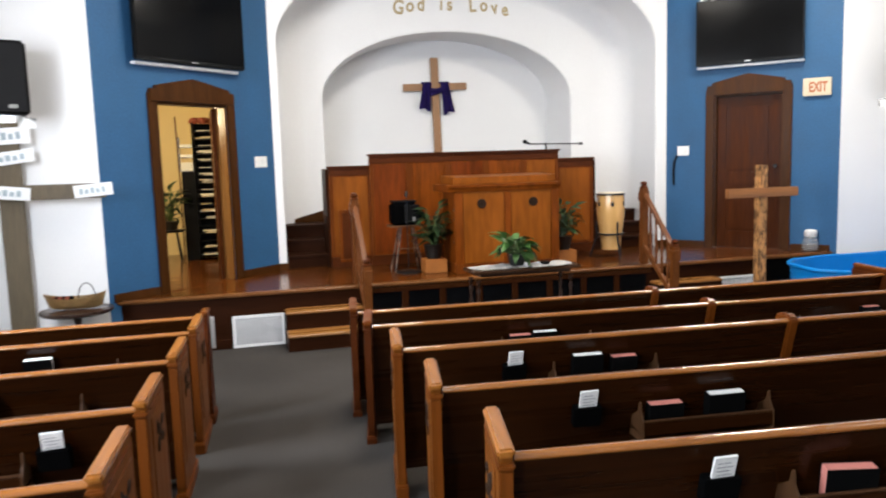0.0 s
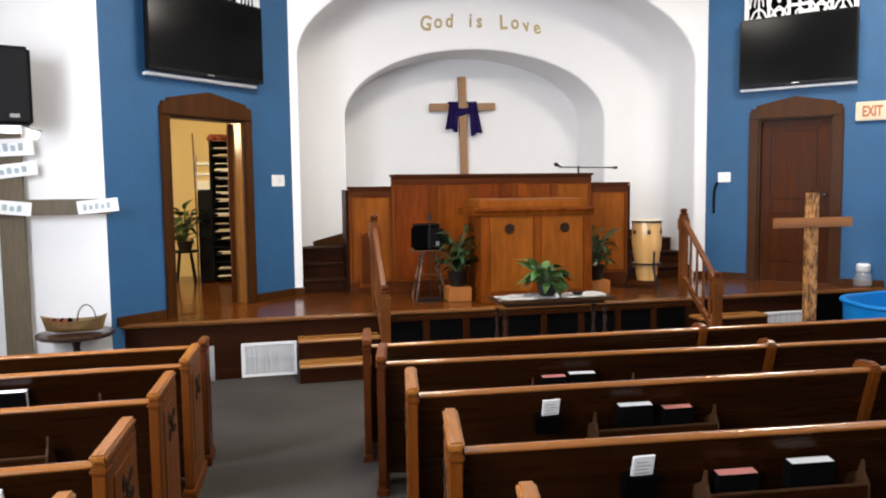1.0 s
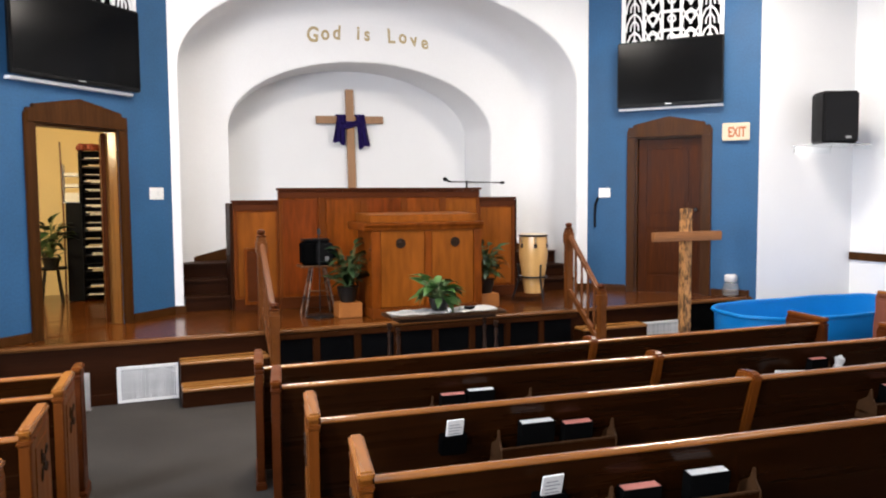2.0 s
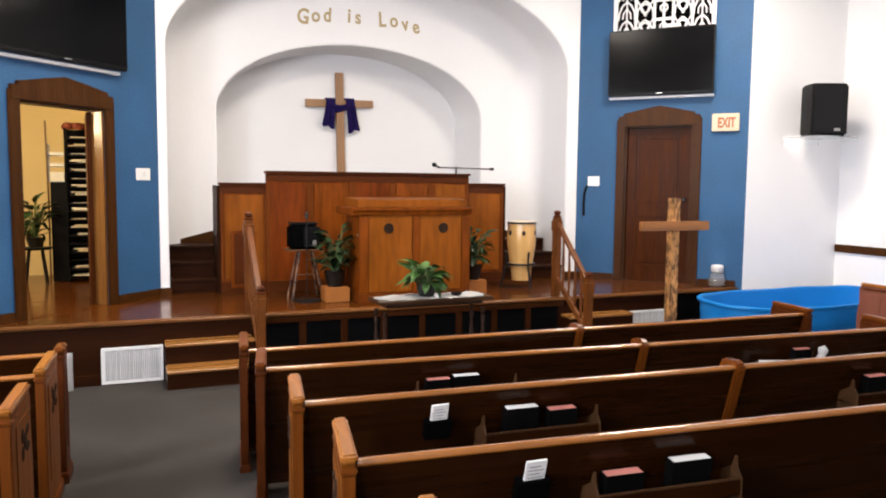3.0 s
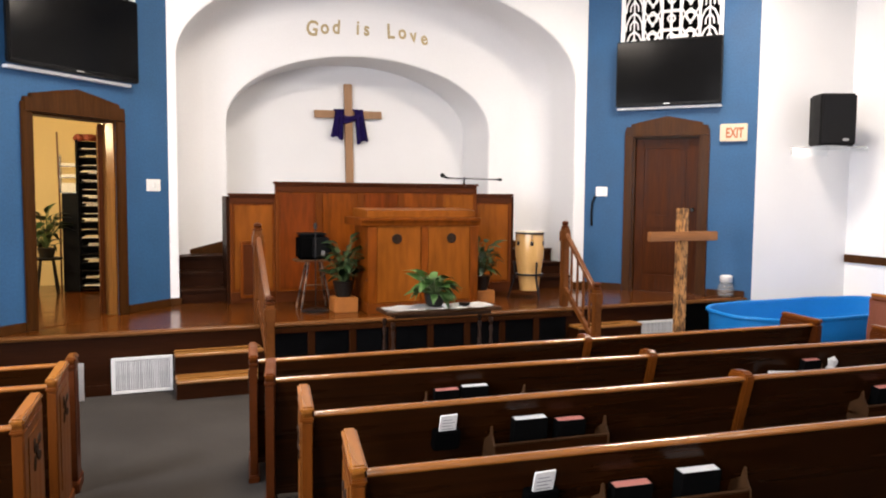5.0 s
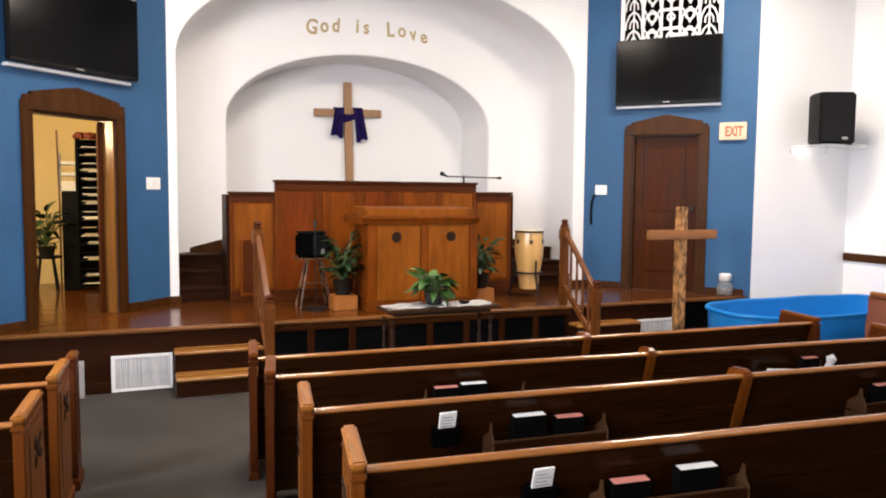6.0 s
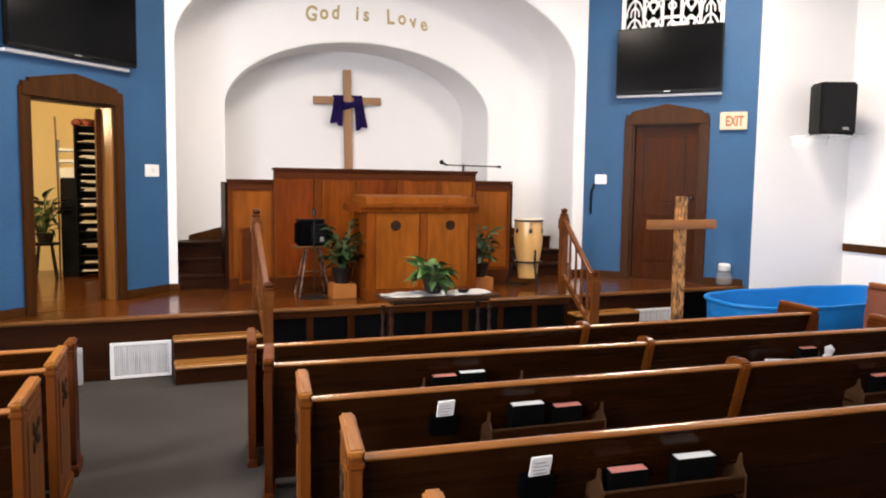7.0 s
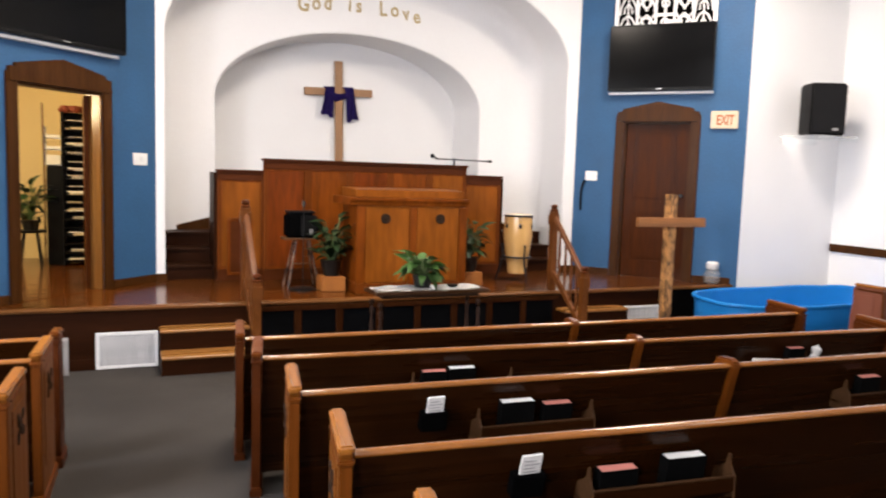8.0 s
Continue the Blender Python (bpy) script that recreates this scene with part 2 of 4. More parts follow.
def lathe(profile, steps=28, sx=1.0, sy=1.0):
    """A turned form: profile of (radius, height) from the bottom up."""
    bm = bmesh.new()
    rings = []
    for r, z in profile:
        rings.append([bm.verts.new((sx * r * math.cos(2 * math.pi * i / steps), sy * r * math.sin(2 * math.pi * i / steps), z)) for i in range(steps)])
    for a, b in zip(rings, rings[1:]):
        for i in range(steps):
            bm.faces.new((a[i], a[(i + 1) % steps], b[(i + 1) % steps], b[i]))
    bm.faces.new(rings[0][::-1]), bm.faces.new(rings[-1])
    return bm


def tube(points, r, steps=8, bm=None):
    bm = bm or bmesh.new()
    pts = [Vector(p) for p in points]
    rings = []
    for i, p in enumerate(pts):
        d = (pts[min(i + 1, len(pts) - 1)] - pts[max(i - 1, 0)]).normalized()
        u = d.orthogonal().normalized() if i == 0 else (u - d * u.dot(d)).normalized()
        v = d.cross(u)
        rings.append([bm.verts.new(p + r * (math.cos(2 * math.pi * k / steps) * u + math.sin(2 * math.pi * k / steps) * v)) for k in range(steps)])
    for a, b in zip(rings, rings[1:]):
        for k in range(steps):
            bm.faces.new((a[k], a[(k + 1) % steps], b[(k + 1) % steps], b[k]))
    bm.faces.new(rings[0][::-1]), bm.faces.new(rings[-1])
    return bm


def data_of(name, bm, material, smooth=False):
    bmesh.ops.recalc_face_normals(bm, faces=bm.faces)
    me = bpy.data.meshes.new(name)
    bm.to_mesh(me)
    bm.free()
    me.materials.append(material)
    if smooth:
        for p in me.polygons:
            p.use_smooth = True
        me.set_sharp_from_angle(angle=radians(40))
    return me


def part(name, bm, material, parent, label="", smooth=False, m=None):
    ob = new(name, data_of(name, bm, material, smooth))
    ob.parent = parent
    if m is not None:
        ob.matrix_basis = m
    return tagged(ob, label)


def thing(name, m, label, category, group=""):
    ob = new(name)
    ob.empty_display_size = 0.1
    ob.matrix_basis = m
    return tagged(ob, label, category, group)


def solid(name, bm, material, label, category, m=None, group="", smooth=False):
    """A thing that is one mesh."""
    ob = new(name, data_of(name, bm, material, smooth))
    if m is not None:
        ob.matrix_basis = m
    return tagged(ob, label, category, group)


def structure(name, bm, material, label="", m=None, smooth=False):
    ob = new(name, data_of(name, bm, material, smooth))
    if m is not None:
        ob.matrix_basis = m
    return tagged(ob, label, "", "", "structure")


# ---------------------------------------------------------------- plan
PLAT = 0.575            # platform height
EDGE = 7.15             # platform front
CEILING = 5.2
SLOPE = 0.042           # the floor falls towards the platform


def floor_z(y):
    return max(0.0, (7.1 - y) * SLOPE)


WALL_L = pose(0.10, 7.20, 0, 0, 0, 43.7)     # splayed blue walls: x along the wall, y into it
LEN_L = 2.19
WALL_R = pose(7.10, 8.74, 0, 0, 0, -48.8)
LEN_R = 2.20

# ---------------------------------------------------------------- structure
bm = bmesh.new()
vs = [bm.verts.new(p) for p in ((-1.6, -5.2, floor_z(-5.2)), (10.26, -5.2, floor_z(-5.2)), (10.26, 7.1, 0), (-1.6, 7.1, 0), (-1.6, 7.3, 0), (10.26, 7.3, 0))]
bm.faces.new(vs[:4]), bm.faces.new((vs[3], vs[2], vs[5], vs[4]))
low = [bm.verts.new((v.co.x, v.co.y, -0.15)) for v in vs]
bm.faces.new(low[:4][::-1]), bm.faces.new((low[4], low[5], low[2], low[3]))
for a, b in ((0, 1), (1, 2), (2, 5), (5, 4), (4, 3), (3, 0)):
    bm.faces.new((vs[a], low[a], low[b], vs[b]))
structure("floor", bm, CARPET, "worn dark grey carpet on a gently sloping floor")
structure("ceiling", bbox(-1.7, 10.36, -5.3, 10.9, CEILING, CEILING + 0.15), CEIL, "plain white ceiling")
structure("wall_south", bbox(-1.7, 10.36, -5.35, -5.2, -0.1, CEILING), PLASTER, "white plaster rear wall")


def side_wall(name, xa, xb):
    """A side wall with three tall window openings."""
    bm = bmesh.new()
    ys = [-5.2]
    for y in (-2.8, 0.4, 3.6):
        ys += [y - 0.55, y + 0.55]
    ys.append(7.3)
    for i in range(len(ys) - 1):
        if i % 2 == 0:
            box(bm, xa, xb, ys[i], ys[i + 1], -0.1, CEILING)
        else:
            box(bm, xa, xb, ys[i], ys[i + 1], -0.1, 1.75)
            box(bm, xa, xb, ys[i], ys[i + 1], 3.65, CEILING)
    return structure(name, bm, PLASTER, "white plaster side wall with tall windows")


side_wall("wall_east", 10.16, 10.31)
side_wall("wall_west", -1.65, -1.5)
structure("wall_front_left", bbox(-1.5, -0.045, 7.06, 7.2, -0.1, CEILING), PLASTER, "bright white plaster wall beside the platform")
structure("wall_front_right", bbox(8.55, 10.16, 7.085, 7.3, -0.1, CEILING), PLASTER, "bright white plaster wall beside the platform")
structure("chair_rail", bbox(10.125, 10.157, 5.4, 7.08, 0.995, 1.10, 0.008), TRIM, "dark brown wooden chair rail")


def splayed_wall(name, m, length, u0, u1, top, label, start=0.0):
    bm = bmesh.new()
    t = 0.16
    box(bm, start, u0, 0, t, 0.0, CEILING)
    box(bm, u1, length, 0, t, 0.0, CEILING)
    box(bm, u0, u1, 0, t, top, CEILING)
    box(bm, u0, u1, 0, t, 0.0, PLAT - 0.06)
    return structure(name, bm, BLUE, label, m)


DL0, DL1, DLT = 0.51, 1.455, 2.57
DR0, DR1, DRT = 0.672, 1.53, 2.64
splayed_wall("wall_northwest", WALL_L, LEN_L, DL0, DL1, DLT, "blue painted splayed wall with an open doorway", -0.20)
splayed_wall("wall_northeast", WALL_R, LEN_R, DR0, DR1, DRT, "blue painted splayed wall with a closed door")


def arch_wall(name, x0, x1, y0, y1, cx, hw, spring, rise, power, foot, label, cove=0.0, taper=0.0):
    """A thick wall with an arched opening right through it; the arch is a full, flattened curve."""
    bm = bmesh.new()
    n = 64
    curve = [(cx - hw, foot)]
    for i in range(n + 1):
        a = math.pi * (1 - i / n)
        c, s = math.cos(a), math.sin(a)
        curve.append((cx + hw * math.copysign(abs(c) ** (2 / power), c), spring + rise * abs(s) ** (2 / power)))
    curve.append((cx + hw, foot))
    outer = []
    for x, z in curve:
        outer.append((x, CEILING))
    outer[0] = (x0, foot)
    outer[1] = (x0, CEILING)
    outer[-2] = (x1, CEILING)
    outer[-1] = (x1, foot)
    rows = []
    for (x, z), (ox, oz) in zip(curve, outer):
        rows.append([bm.verts.new((x, y0, z)), bm.verts.new((ox, y0, oz)), bm.verts.new((cx + (x - cx) * (1 - taper), y1, z)), bm.verts.new((ox, y1, oz))])
    for a, b in zip(rows, rows[1:]):
        bm.faces.new((a[0], b[0], b[1], a[1]))
        bm.faces.new((a[2], a[3], b[3], b[2]))
        bm.faces.new((a[0], a[2], b[2], b[0]))
    if cove:    # a rounded inner corner where the reveal meets the wall behind
        last = None
        for i in range(13):
            q = 0.5 * math.pi * i / 12
            inset, y = cove * (1 - math.cos(q)), y1 - 0.002 - cove * (1 - math.sin(q))
            ring = []
            for x, z in curve:
                kx = (hw - inset) / hw
                kz = 1.0 if z <= spring else (rise - inset) / rise
                ring.append(bm.verts.new((cx + (x - cx) * kx, y, z if z <= spring else spring + (z - spring) * kz)))
            if last:
                for k in range(len(ring) - 1):
                    bm.faces.new((last[k], last[k + 1], ring[k + 1], ring[k]))
            last = ring
    bmesh.ops.recalc_face_normals(bm, faces=bm.faces)
    rim = [e for e in bm.edges if all(abs(v.co.y - y0) < 1e-5 for v in e.verts) and len(e.link_faces) == 2 and e.calc_face_angle(0) > 0.5]
    bmesh.ops.bevel(bm, geom=rim, offset=0.012, segments=3, affect="EDGES", clamp_overlap=True)
    ob = structure(name, bm, PLASTER, label, smooth=True)
    for p in ob.data.polygons:
        if abs(p.normal.y) > 0.999:
            p.use_smooth = False
    return ob


arch_wall("wall_chancel_arch", 1.67, 7.10, 8.72, 9.6915, 4.355, 2.575, 3.35, 1.2, 2.0, 0.0, "white plaster wall with a broad chancel arch", 0.36)
arch_wall("wall_niche", 1.5, 7.2, 9.69, 10.5, 4.252, 1.835, 2.75, 0.93, 2.0, 0.0, "white plaster wall with an arched niche", 0.0, 0.03)
structure("wall_north", bbox(1.5, 7.2, 10.5, 10.65, 0.0, CEILING), PLASTER, "white plaster back wall of the niche")

# platform: boards, front, nosing
bm = bmesh.new()
top = [(-0.05, EDGE), (8.58, EDGE), (8.53, 7.17), (7.11, 8.73), (7.11, 8.9), (1.66, 8.9), (1.66, 8.7), (1.24, 8.32), (0.02, 7.17)]
structure("platform_floor", prism(top, "z", PLAT - 0.04, PLAT), BOARDS, "glossy varnished wooden platform floor")
structure("platform_nosing", bbox(-0.02, 8.58, EDGE - 0.035, EDGE + 0.03, PLAT - 0.035, PLAT + 0.004, 0.012, 3), EDGEWOOD, "worn rounded oak platform edge")
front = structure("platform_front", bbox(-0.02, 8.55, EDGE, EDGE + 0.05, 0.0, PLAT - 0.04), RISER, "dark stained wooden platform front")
# framed dark panels in the middle of the platform front
_x = 2.52
while _x < 5.75:
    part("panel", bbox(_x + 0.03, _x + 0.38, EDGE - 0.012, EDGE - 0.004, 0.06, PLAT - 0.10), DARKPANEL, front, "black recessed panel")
    part("stile", bbox(_x - 0.045, _x + 0.03, EDGE - 0.024, EDGE - 0.003, 0.0, PLAT - 0.05, 0.006), RISERSTILE, front)
    _x += 0.425
part("top_rail", bbox(2.44, 5.95, EDGE - 0.03, EDGE - 0.003, PLAT - 0.10, PLAT - 0.042, 0.005), RISERSTILE, front)
part("curtain", bbox(7.42, 8.5, EDGE - 0.014, EDGE - 0.003, 0.0, PLAT - 0.045), BLACKCLOTH, front, "black cloth hanging")
structure("base_left", bbox(0.01, 1.62, EDGE - 0.018, EDGE - 0.003, 0.0, 0.10, 0.004), RISER, "dark baseboard of the platform")


def baseboard(name, m, spans):
    for a, b in spans:
        structure(name, bbox(a, b, -0.022, -0.003, PLAT, PLAT + 0.085, 0.005), TRIM, "dark wooden baseboard", m)


baseboard("baseboard_left", WALL_L, ((-0.15, 0.39), (1.575, 2.17)))
baseboard("baseboard_right", WALL_R, ((0.01, 0.55), (1.65, 2.12)))
structure("baseboard_arch_left", bbox(1.665, 1.80, 8.695, 8.717, PLAT, PLAT + 0.085, 0.005), TRIM, "dark wooden baseboard")
structure("baseboard_arch_right", bbox(6.93, 7.105, 8.695, 8.717, PLAT, PLAT + 0.085, 0.005), TRIM, "dark wooden baseboard")

# choir floor and the steps to it
structure("choir_floor", bbox(2.36, 5.95, 8.70, 10.49, 0.3, 0.95), RISER, "dark wooden choir floor")


def step(name, x0, x1, y0, y1, z0, z1, material=RISER):
    ob = structure(name, bbox(x0, x1, y0 + 0.02, y1, z0, z1 - 0.03), material, "dark wooden step")
    part("tread", bbox(x0, x1, y0 - 0.012, y1, z1 - 0.03, z1, 0.008), STEPTREAD, ob, "worn wooden tread")
    return ob


for _k, (_xa, _xb) in enumerate(((1.80, 2.35), (5.96, 6.92))):
    for _i in range(3):
        step("choir_step", _xa, _xb, 8.76 + 0.26 * _i, 9.675 if _i < 2 else 9.68, PLAT + 0.0, PLAT + 0.17 * (_i + 1))
# sloping skirting against the white wall behind the steps
structure("skirting_left", prism([(1.80, 0.9), (2.40, 0.9), (2.40, 1.25), (1.80, 1.10)], "y", 9.64, 9.685), TRIM, "dark sloping stair skirting")
structure("skirting_right", prism([(5.95, 0.9), (6.92, 0.9), (6.92, 1.06), (5.95, 1.34)], "y", 9.64, 9.685), TRIM, "dark sloping stair skirting")

# steps up to the platform with pale worn treads
for _xa, _xb in ((1.64, 2.44), (5.92, 6.78)):
    for _i, (_ya, _z) in enumerate(((6.66, 0.19), (6.92, 0.38))):
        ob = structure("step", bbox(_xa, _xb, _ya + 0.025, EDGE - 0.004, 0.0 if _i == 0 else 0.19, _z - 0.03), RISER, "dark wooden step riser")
        part("tread", bbox(_xa, _xb, _ya, EDGE - 0.004 if _i else EDGE - 0.2, _z - 0.03, _z, 0.01, 3), NOSE, ob, "worn pale oak tread")

# room behind the open doorway
structure("back_room_floor", prism([(-1.4, 7.38), (0.06, 7.3), (1.45, 8.62), (1.45, 11.2), (-1.4, 11.2)], "z", PLAT - 0.06, PLAT - 0.004), BOARDS, "varnished boards of the back room")
structure("back_room_wall_north", bbox(-1.5, 1.5, 11.2, 11.3, 0.4, 3.3), CREAM, "warm cream plaster wall")
structure("back_room_wall_east", bbox(1.40, 1.48, 8.75, 11.2, 0.4, 3.3), CREAM, "warm cream plaster wall")
structure("back_room_wall_west", bbox(-1.5, -1.4, 7.4, 11.2, 0.4, 3.3), CREAM, "warm cream plaster wall")
structure("back_room_ceiling", prism([(-1.5, 7.40), (-0.05, 7.40), (1.38, 8.72), (1.48, 8.75), (1.48, 11.3), (-1.5, 11.3)], "z", 3.3, 3.36), CEIL, "plain ceiling of the back room")


# ---------------------------------------------------------------- doors
def casing(name, m, u0, u1, top, peak, label, lining):
    """A door surround with flat jambs and a low stepped pediment."""
    w = 0.115
    d = structure(name, bbox(u0 - w, u0, -0.035, -0.002, PLAT, top + 0.09, 0.008), TRIM, label, m)
    part("jamb", bbox(u1, u1 + w, -0.035, -0.002, PLAT, top + 0.09, 0.008), TRIM, d)
    uc, h = (u0 + u1) / 2, (u1 - u0) / 2
    pts = [(u0 - w + 0.02, top), (u1 + w - 0.02, top), (u1 + w - 0.02, top + 0.13), (u1 + 0.03, top + 0.13), (u1 + 0.03, top + 0.165),
           (uc + 0.5 * h, top + 0.165 + 0.55 * (peak - top - 0.165)), (uc, peak), (uc - 0.5 * h, top + 0.165 + 0.55 * (peak - top - 0.165)),
           (u0 - 0.03, top + 0.165), (u0 - 0.03, top + 0.13), (u0 - w + 0.02, top + 0.13)]
    part("pediment", prism(pts, "y", -0.05, -0.002, 0.006), TRIM, d, "stepped wooden pediment")
    for a, b in ((u0, u0 + 0.02), (u1 - 0.02, u1)):
        part("jamb_lining", bbox(a, b, -0.002, 0.17, PLAT, top), lining, d, "varnished jamb lining")
    part("head_lining", bbox(u0 + 0.02, u1 - 0.02, -0.002, 0.17, top - 0.02, top), TRIM, d)
    return d


for _m, _a, _b in ((WALL_L, DL0, DL1), (WALL_R, DR0, DR1)):
    structure("door_sill", bbox(_a + 0.003, _b - 0.003, -0.012, 0.165, PLAT - 0.055, PLAT + 0.004, 0.003), BOARDS, "varnished wooden door sill", _m)
casing("doorway_left", WALL_L, DL0, DL1, DLT, 2.83, "dark wooden door surround with stepped pediment", LITJAMB)
casing("doorway_right", WALL_R, DR0, DR1, DRT, 2.90, "dark wooden door surround with stepped pediment", TRIM)


def panel_door(name, m, width, height, label):
    d = thing(name, m, label, "door")
    part("leaf", bbox(0, width, 0.012, 0.045, 0, height), DOORWOOD, d)
    for a, b in ((0, 0.115), (width - 0.115, width)):
        part("stile", bbox(a, b, 0, 0.012, 0, height, 0.003), DOORWOOD, d)
    for a, b in ((0, 0.22), (0.86, 1.02), (height - 0.13, height)):
        part("rail", bbox(0.115, width - 0.115, 0, 0.012, a, b, 0.003), DOORWOOD, d)
    for a, b in ((0.25, 0.83), (1.05, height - 0.16)):
        part("raised_panel", bbox(0.16, width - 0.16, 0.003, 0.012, a, b, 0.008), DOORWOOD, d)
    knob = part("door_knob", lathe([(0.010, 0), (0.010, 0.03), (0.026, 0.04), (0.028, 0.055), (0.018, 0.068)], 16), IRON, d, "dark metal knob", True,
                pose(width - 0.06, 0.0, 1.10, 90, 0, 0))
    return d


panel_door("door", WALL_R @ pose(DR0 + 0.022, 0.06, PLAT + 0.005), DR1 - DR0 - 0.044, DRT - PLAT - 0.03, "dark brown closed panelled wooden door")
panel_door("door", WALL_L @ pose(DL1 - 0.03, 0.14, PLAT + 0.008, 0, 0, 49.5) , 0.86, DLT - PLAT - 0.035, "dark brown wooden door standing open inwards")

# ---------------------------------------------------------------- wall fittings


def television(m, w, h, label):
    t = thing("television", m, label, "television", "wall televisions")
    part("casing", bbox(0, w, -0.06, 0.0, 0, h, 0.012), BLACK, t)
    part("screen", bbox(0.02, w - 0.02, -0.064, -0.0605, 0.04, h - 0.02), SCREEN, t, "dark glossy screen")
    part("bracket", bbox(w / 2 - 0.2, w / 2 + 0.2, 0.0, 0.07, h / 2 - 0.15, h / 2 + 0.15), IRON, t)
    part("badge", bbox(w / 2 - 0.04, w / 2 + 0.04, -0.066, -0.0605, 0.014, 0.026), LADDER, t)
    return t


television(WALL_L @ pose(0.21, -0.08, 2.965), 1.455, 0.82, "large black wall television above the open doorway")
television(WALL_R @ pose(0.445, -0.08, 3.03), 1.335, 0.845, "large black wall television above the closed door")
for _m, _a, _b, _z in ((WALL_L, 0.24, 1.62, 2.925), (WALL_R, 0.45, 1.775, 2.992)):
    solid("shelf", bbox(_a, _b, -0.075, -0.002, _z, _z + 0.03, 0.004), WHITEPAINT, "narrow white painted shelf under the television", "shelf", _m)

solid("small_white_box", bbox(0, 0.20, -0.05, 0.0, 0, 0.045, 0.006), WHITEMETAL, "small white box lying on top of the television", "box", WALL_R @ pose(1.15, -0.085, 3.876))

# pierced white organ grilles above the televisions


def organ_grille(m, u0, u1, z0, z1):
    g = thing("organ_grille", m @ pose(u0, 0, z0), "white pierced tracery grille over a dark opening", "grille", "organ grilles")
    w, h = u1 - u0, z1 - z0
    part("backing", bbox(0, w, -0.012, -0.003, 0, h), BLACKCLOTH, g, "black backing cloth")
    for a, b in ((0, 0.05), (w - 0.05, w)):
        part("stile", bbox(a, b, -0.05, -0.012, 0, h, 0.004), WHITEPAINT, g)
    n = 5
    cell = (w - 0.1) / n
    for i in range(n):
        x = 0.05 + cell * i
        if i:
            part("mullion", bbox(x - 0.016, x + 0.016, -0.044, -0.012, 0, h, 0.004), WHITEPAINT, g)
        c = x + cell / 2
        for r in range(int(h / 0.24)):
            z = 0.1 + r * 0.24
            if i in (1, 3):
                bm = bmesh.new()
                for s in (-1, 1):
                    tube([(c + s * cell * 0.45, -0.03, z - 0.1), (c + s * cell * 0.40, -0.03, z), (c + s * cell * 0.2, -0.03, z + 0.075), (c, -0.03, z + 0.115)], 0.013, 6, bm)
                    tube([(c + s * cell * 0.45, -0.03, z + 0.13), (c + s * cell * 0.2, -0.03, z + 0.03), (c, -0.03, z - 0.08)], 0.011, 6, bm)
                tube([(c + 0.055 * math.cos(k * math.pi / 6), -0.03, z + 0.02 + 0.055 * math.sin(k * math.pi / 6)) for k in range(13)], 0.012, 6, bm)
                part("tracery", bm, WHITEPAINT, g, "", True)
            elif i == 2:
                bm = bmesh.new()
                box(bm, x, x + cell, -0.04, -0.016, z + 0.09, z + 0.125)
                box(bm, x + cell * 0.44, x + cell * 0.56, -0.036, -0.016, z - 0.11, z + 0.09)
                tube([(c + 0.045 * math.cos(k * math.pi / 6), -0.03, z + 0.01 + 0.045 * math.sin(k * math.pi / 6)) for k in range(13)], 0.012, 6, bm)
                part("tracery", bm, WHITEPAINT, g, "", True)
            else:
                bm = bmesh.new()
                for s in (-1, 1):
                    tube([(c + s * cell * 0.45, -0.03, z - 0.11), (c + s * cell * 0.42, -0.03, z - 0.02), (c + s * cell * 0.25, -0.03, z + 0.07), (c, -0.03, z + 0.12)], 0.013, 6, bm)
                    tube([(c + s * cell * 0.22, -0.03, z - 0.10), (c + s * cell * 0.2, -0.03, z - 0.03), (c, -0.03, z + 0.03)], 0.011, 6, bm)
                tube([(c, -0.03, z - 0.12), (c, -0.03, z + 0.12)], 0.011, 6, bm)
                part("tracery", bm, WHITEPAINT, g, "", True)
    return g


organ_grille(WALL_R, 0.475, 1.765, 3.80, 4.85)
organ_grille(WALL_L, 0.43, 1.72, 3.80, 4.85)


def written(name, text, size, material, parent, m, depth=0.004, label=""):
    cu = bpy.data.curves.new(name, "FONT")
    cu.body, cu.size, cu.extrude, cu.align_x, cu.offset = text, size, depth, "CENTER", 0.006
    tmp = new(name, cu)
    me = bpy.data.meshes.new_from_object(tmp.evaluated_get(bpy.context.evaluated_depsgraph_get()))
    bpy.data.objects.remove(tmp)
    me.materials.clear()
    me.materials.append(material)
    ob = new(name, me)
    ob.parent = parent
    ob.matrix_basis = m
    return tagged(ob, label)


ex = thing("exit_sign", WALL_R @ pose(1.765, 0, 2.55), "cream exit sign with red letters on the blue wall", "sign")
part("box", bbox(0, 0.325, -0.05, -0.002, 0, 0.222, 0.008), CREAMSIGN, ex)
written("lettering", "EXIT", 0.172, REDSIGN, ex, pose(0.175, -0.0505, 0.050, 90) @ Matrix.Diagonal((0.60, 1, 1, 1)), 0.002, "red letters")

motto = thing("wall_motto", pose(4.28, 9.688, 3.9), "pale gold blackletter motto on the white arch wall", "lettering")
# letter, place along the wall, baseline, turn: the line follows the arch
for _c, _u, _z, _r in (("G", -0.77, 0.01, 6), ("o", -0.60, 0.045, 5), ("d", -0.445, 0.06, 4), ("i", -0.15, 0.075, 2), ("s", -0.025, 0.07, 0),
                       ("L", 0.315, 0.06, -3), ("o", 0.485, 0.07, -6), ("v", 0.65, 0.04, -8), ("e", 0.808, 0.015, -10)):
    _big = _c in "GL"
    written("letter", _c, 0.27 if _big else 0.255, GOLD, motto, pose(_u, 0, _z, 0, _r, 0) @ pose(0, 0, 0, 90) @ Matrix.Diagonal((0.82, 1, 1, 1)), 0.005)

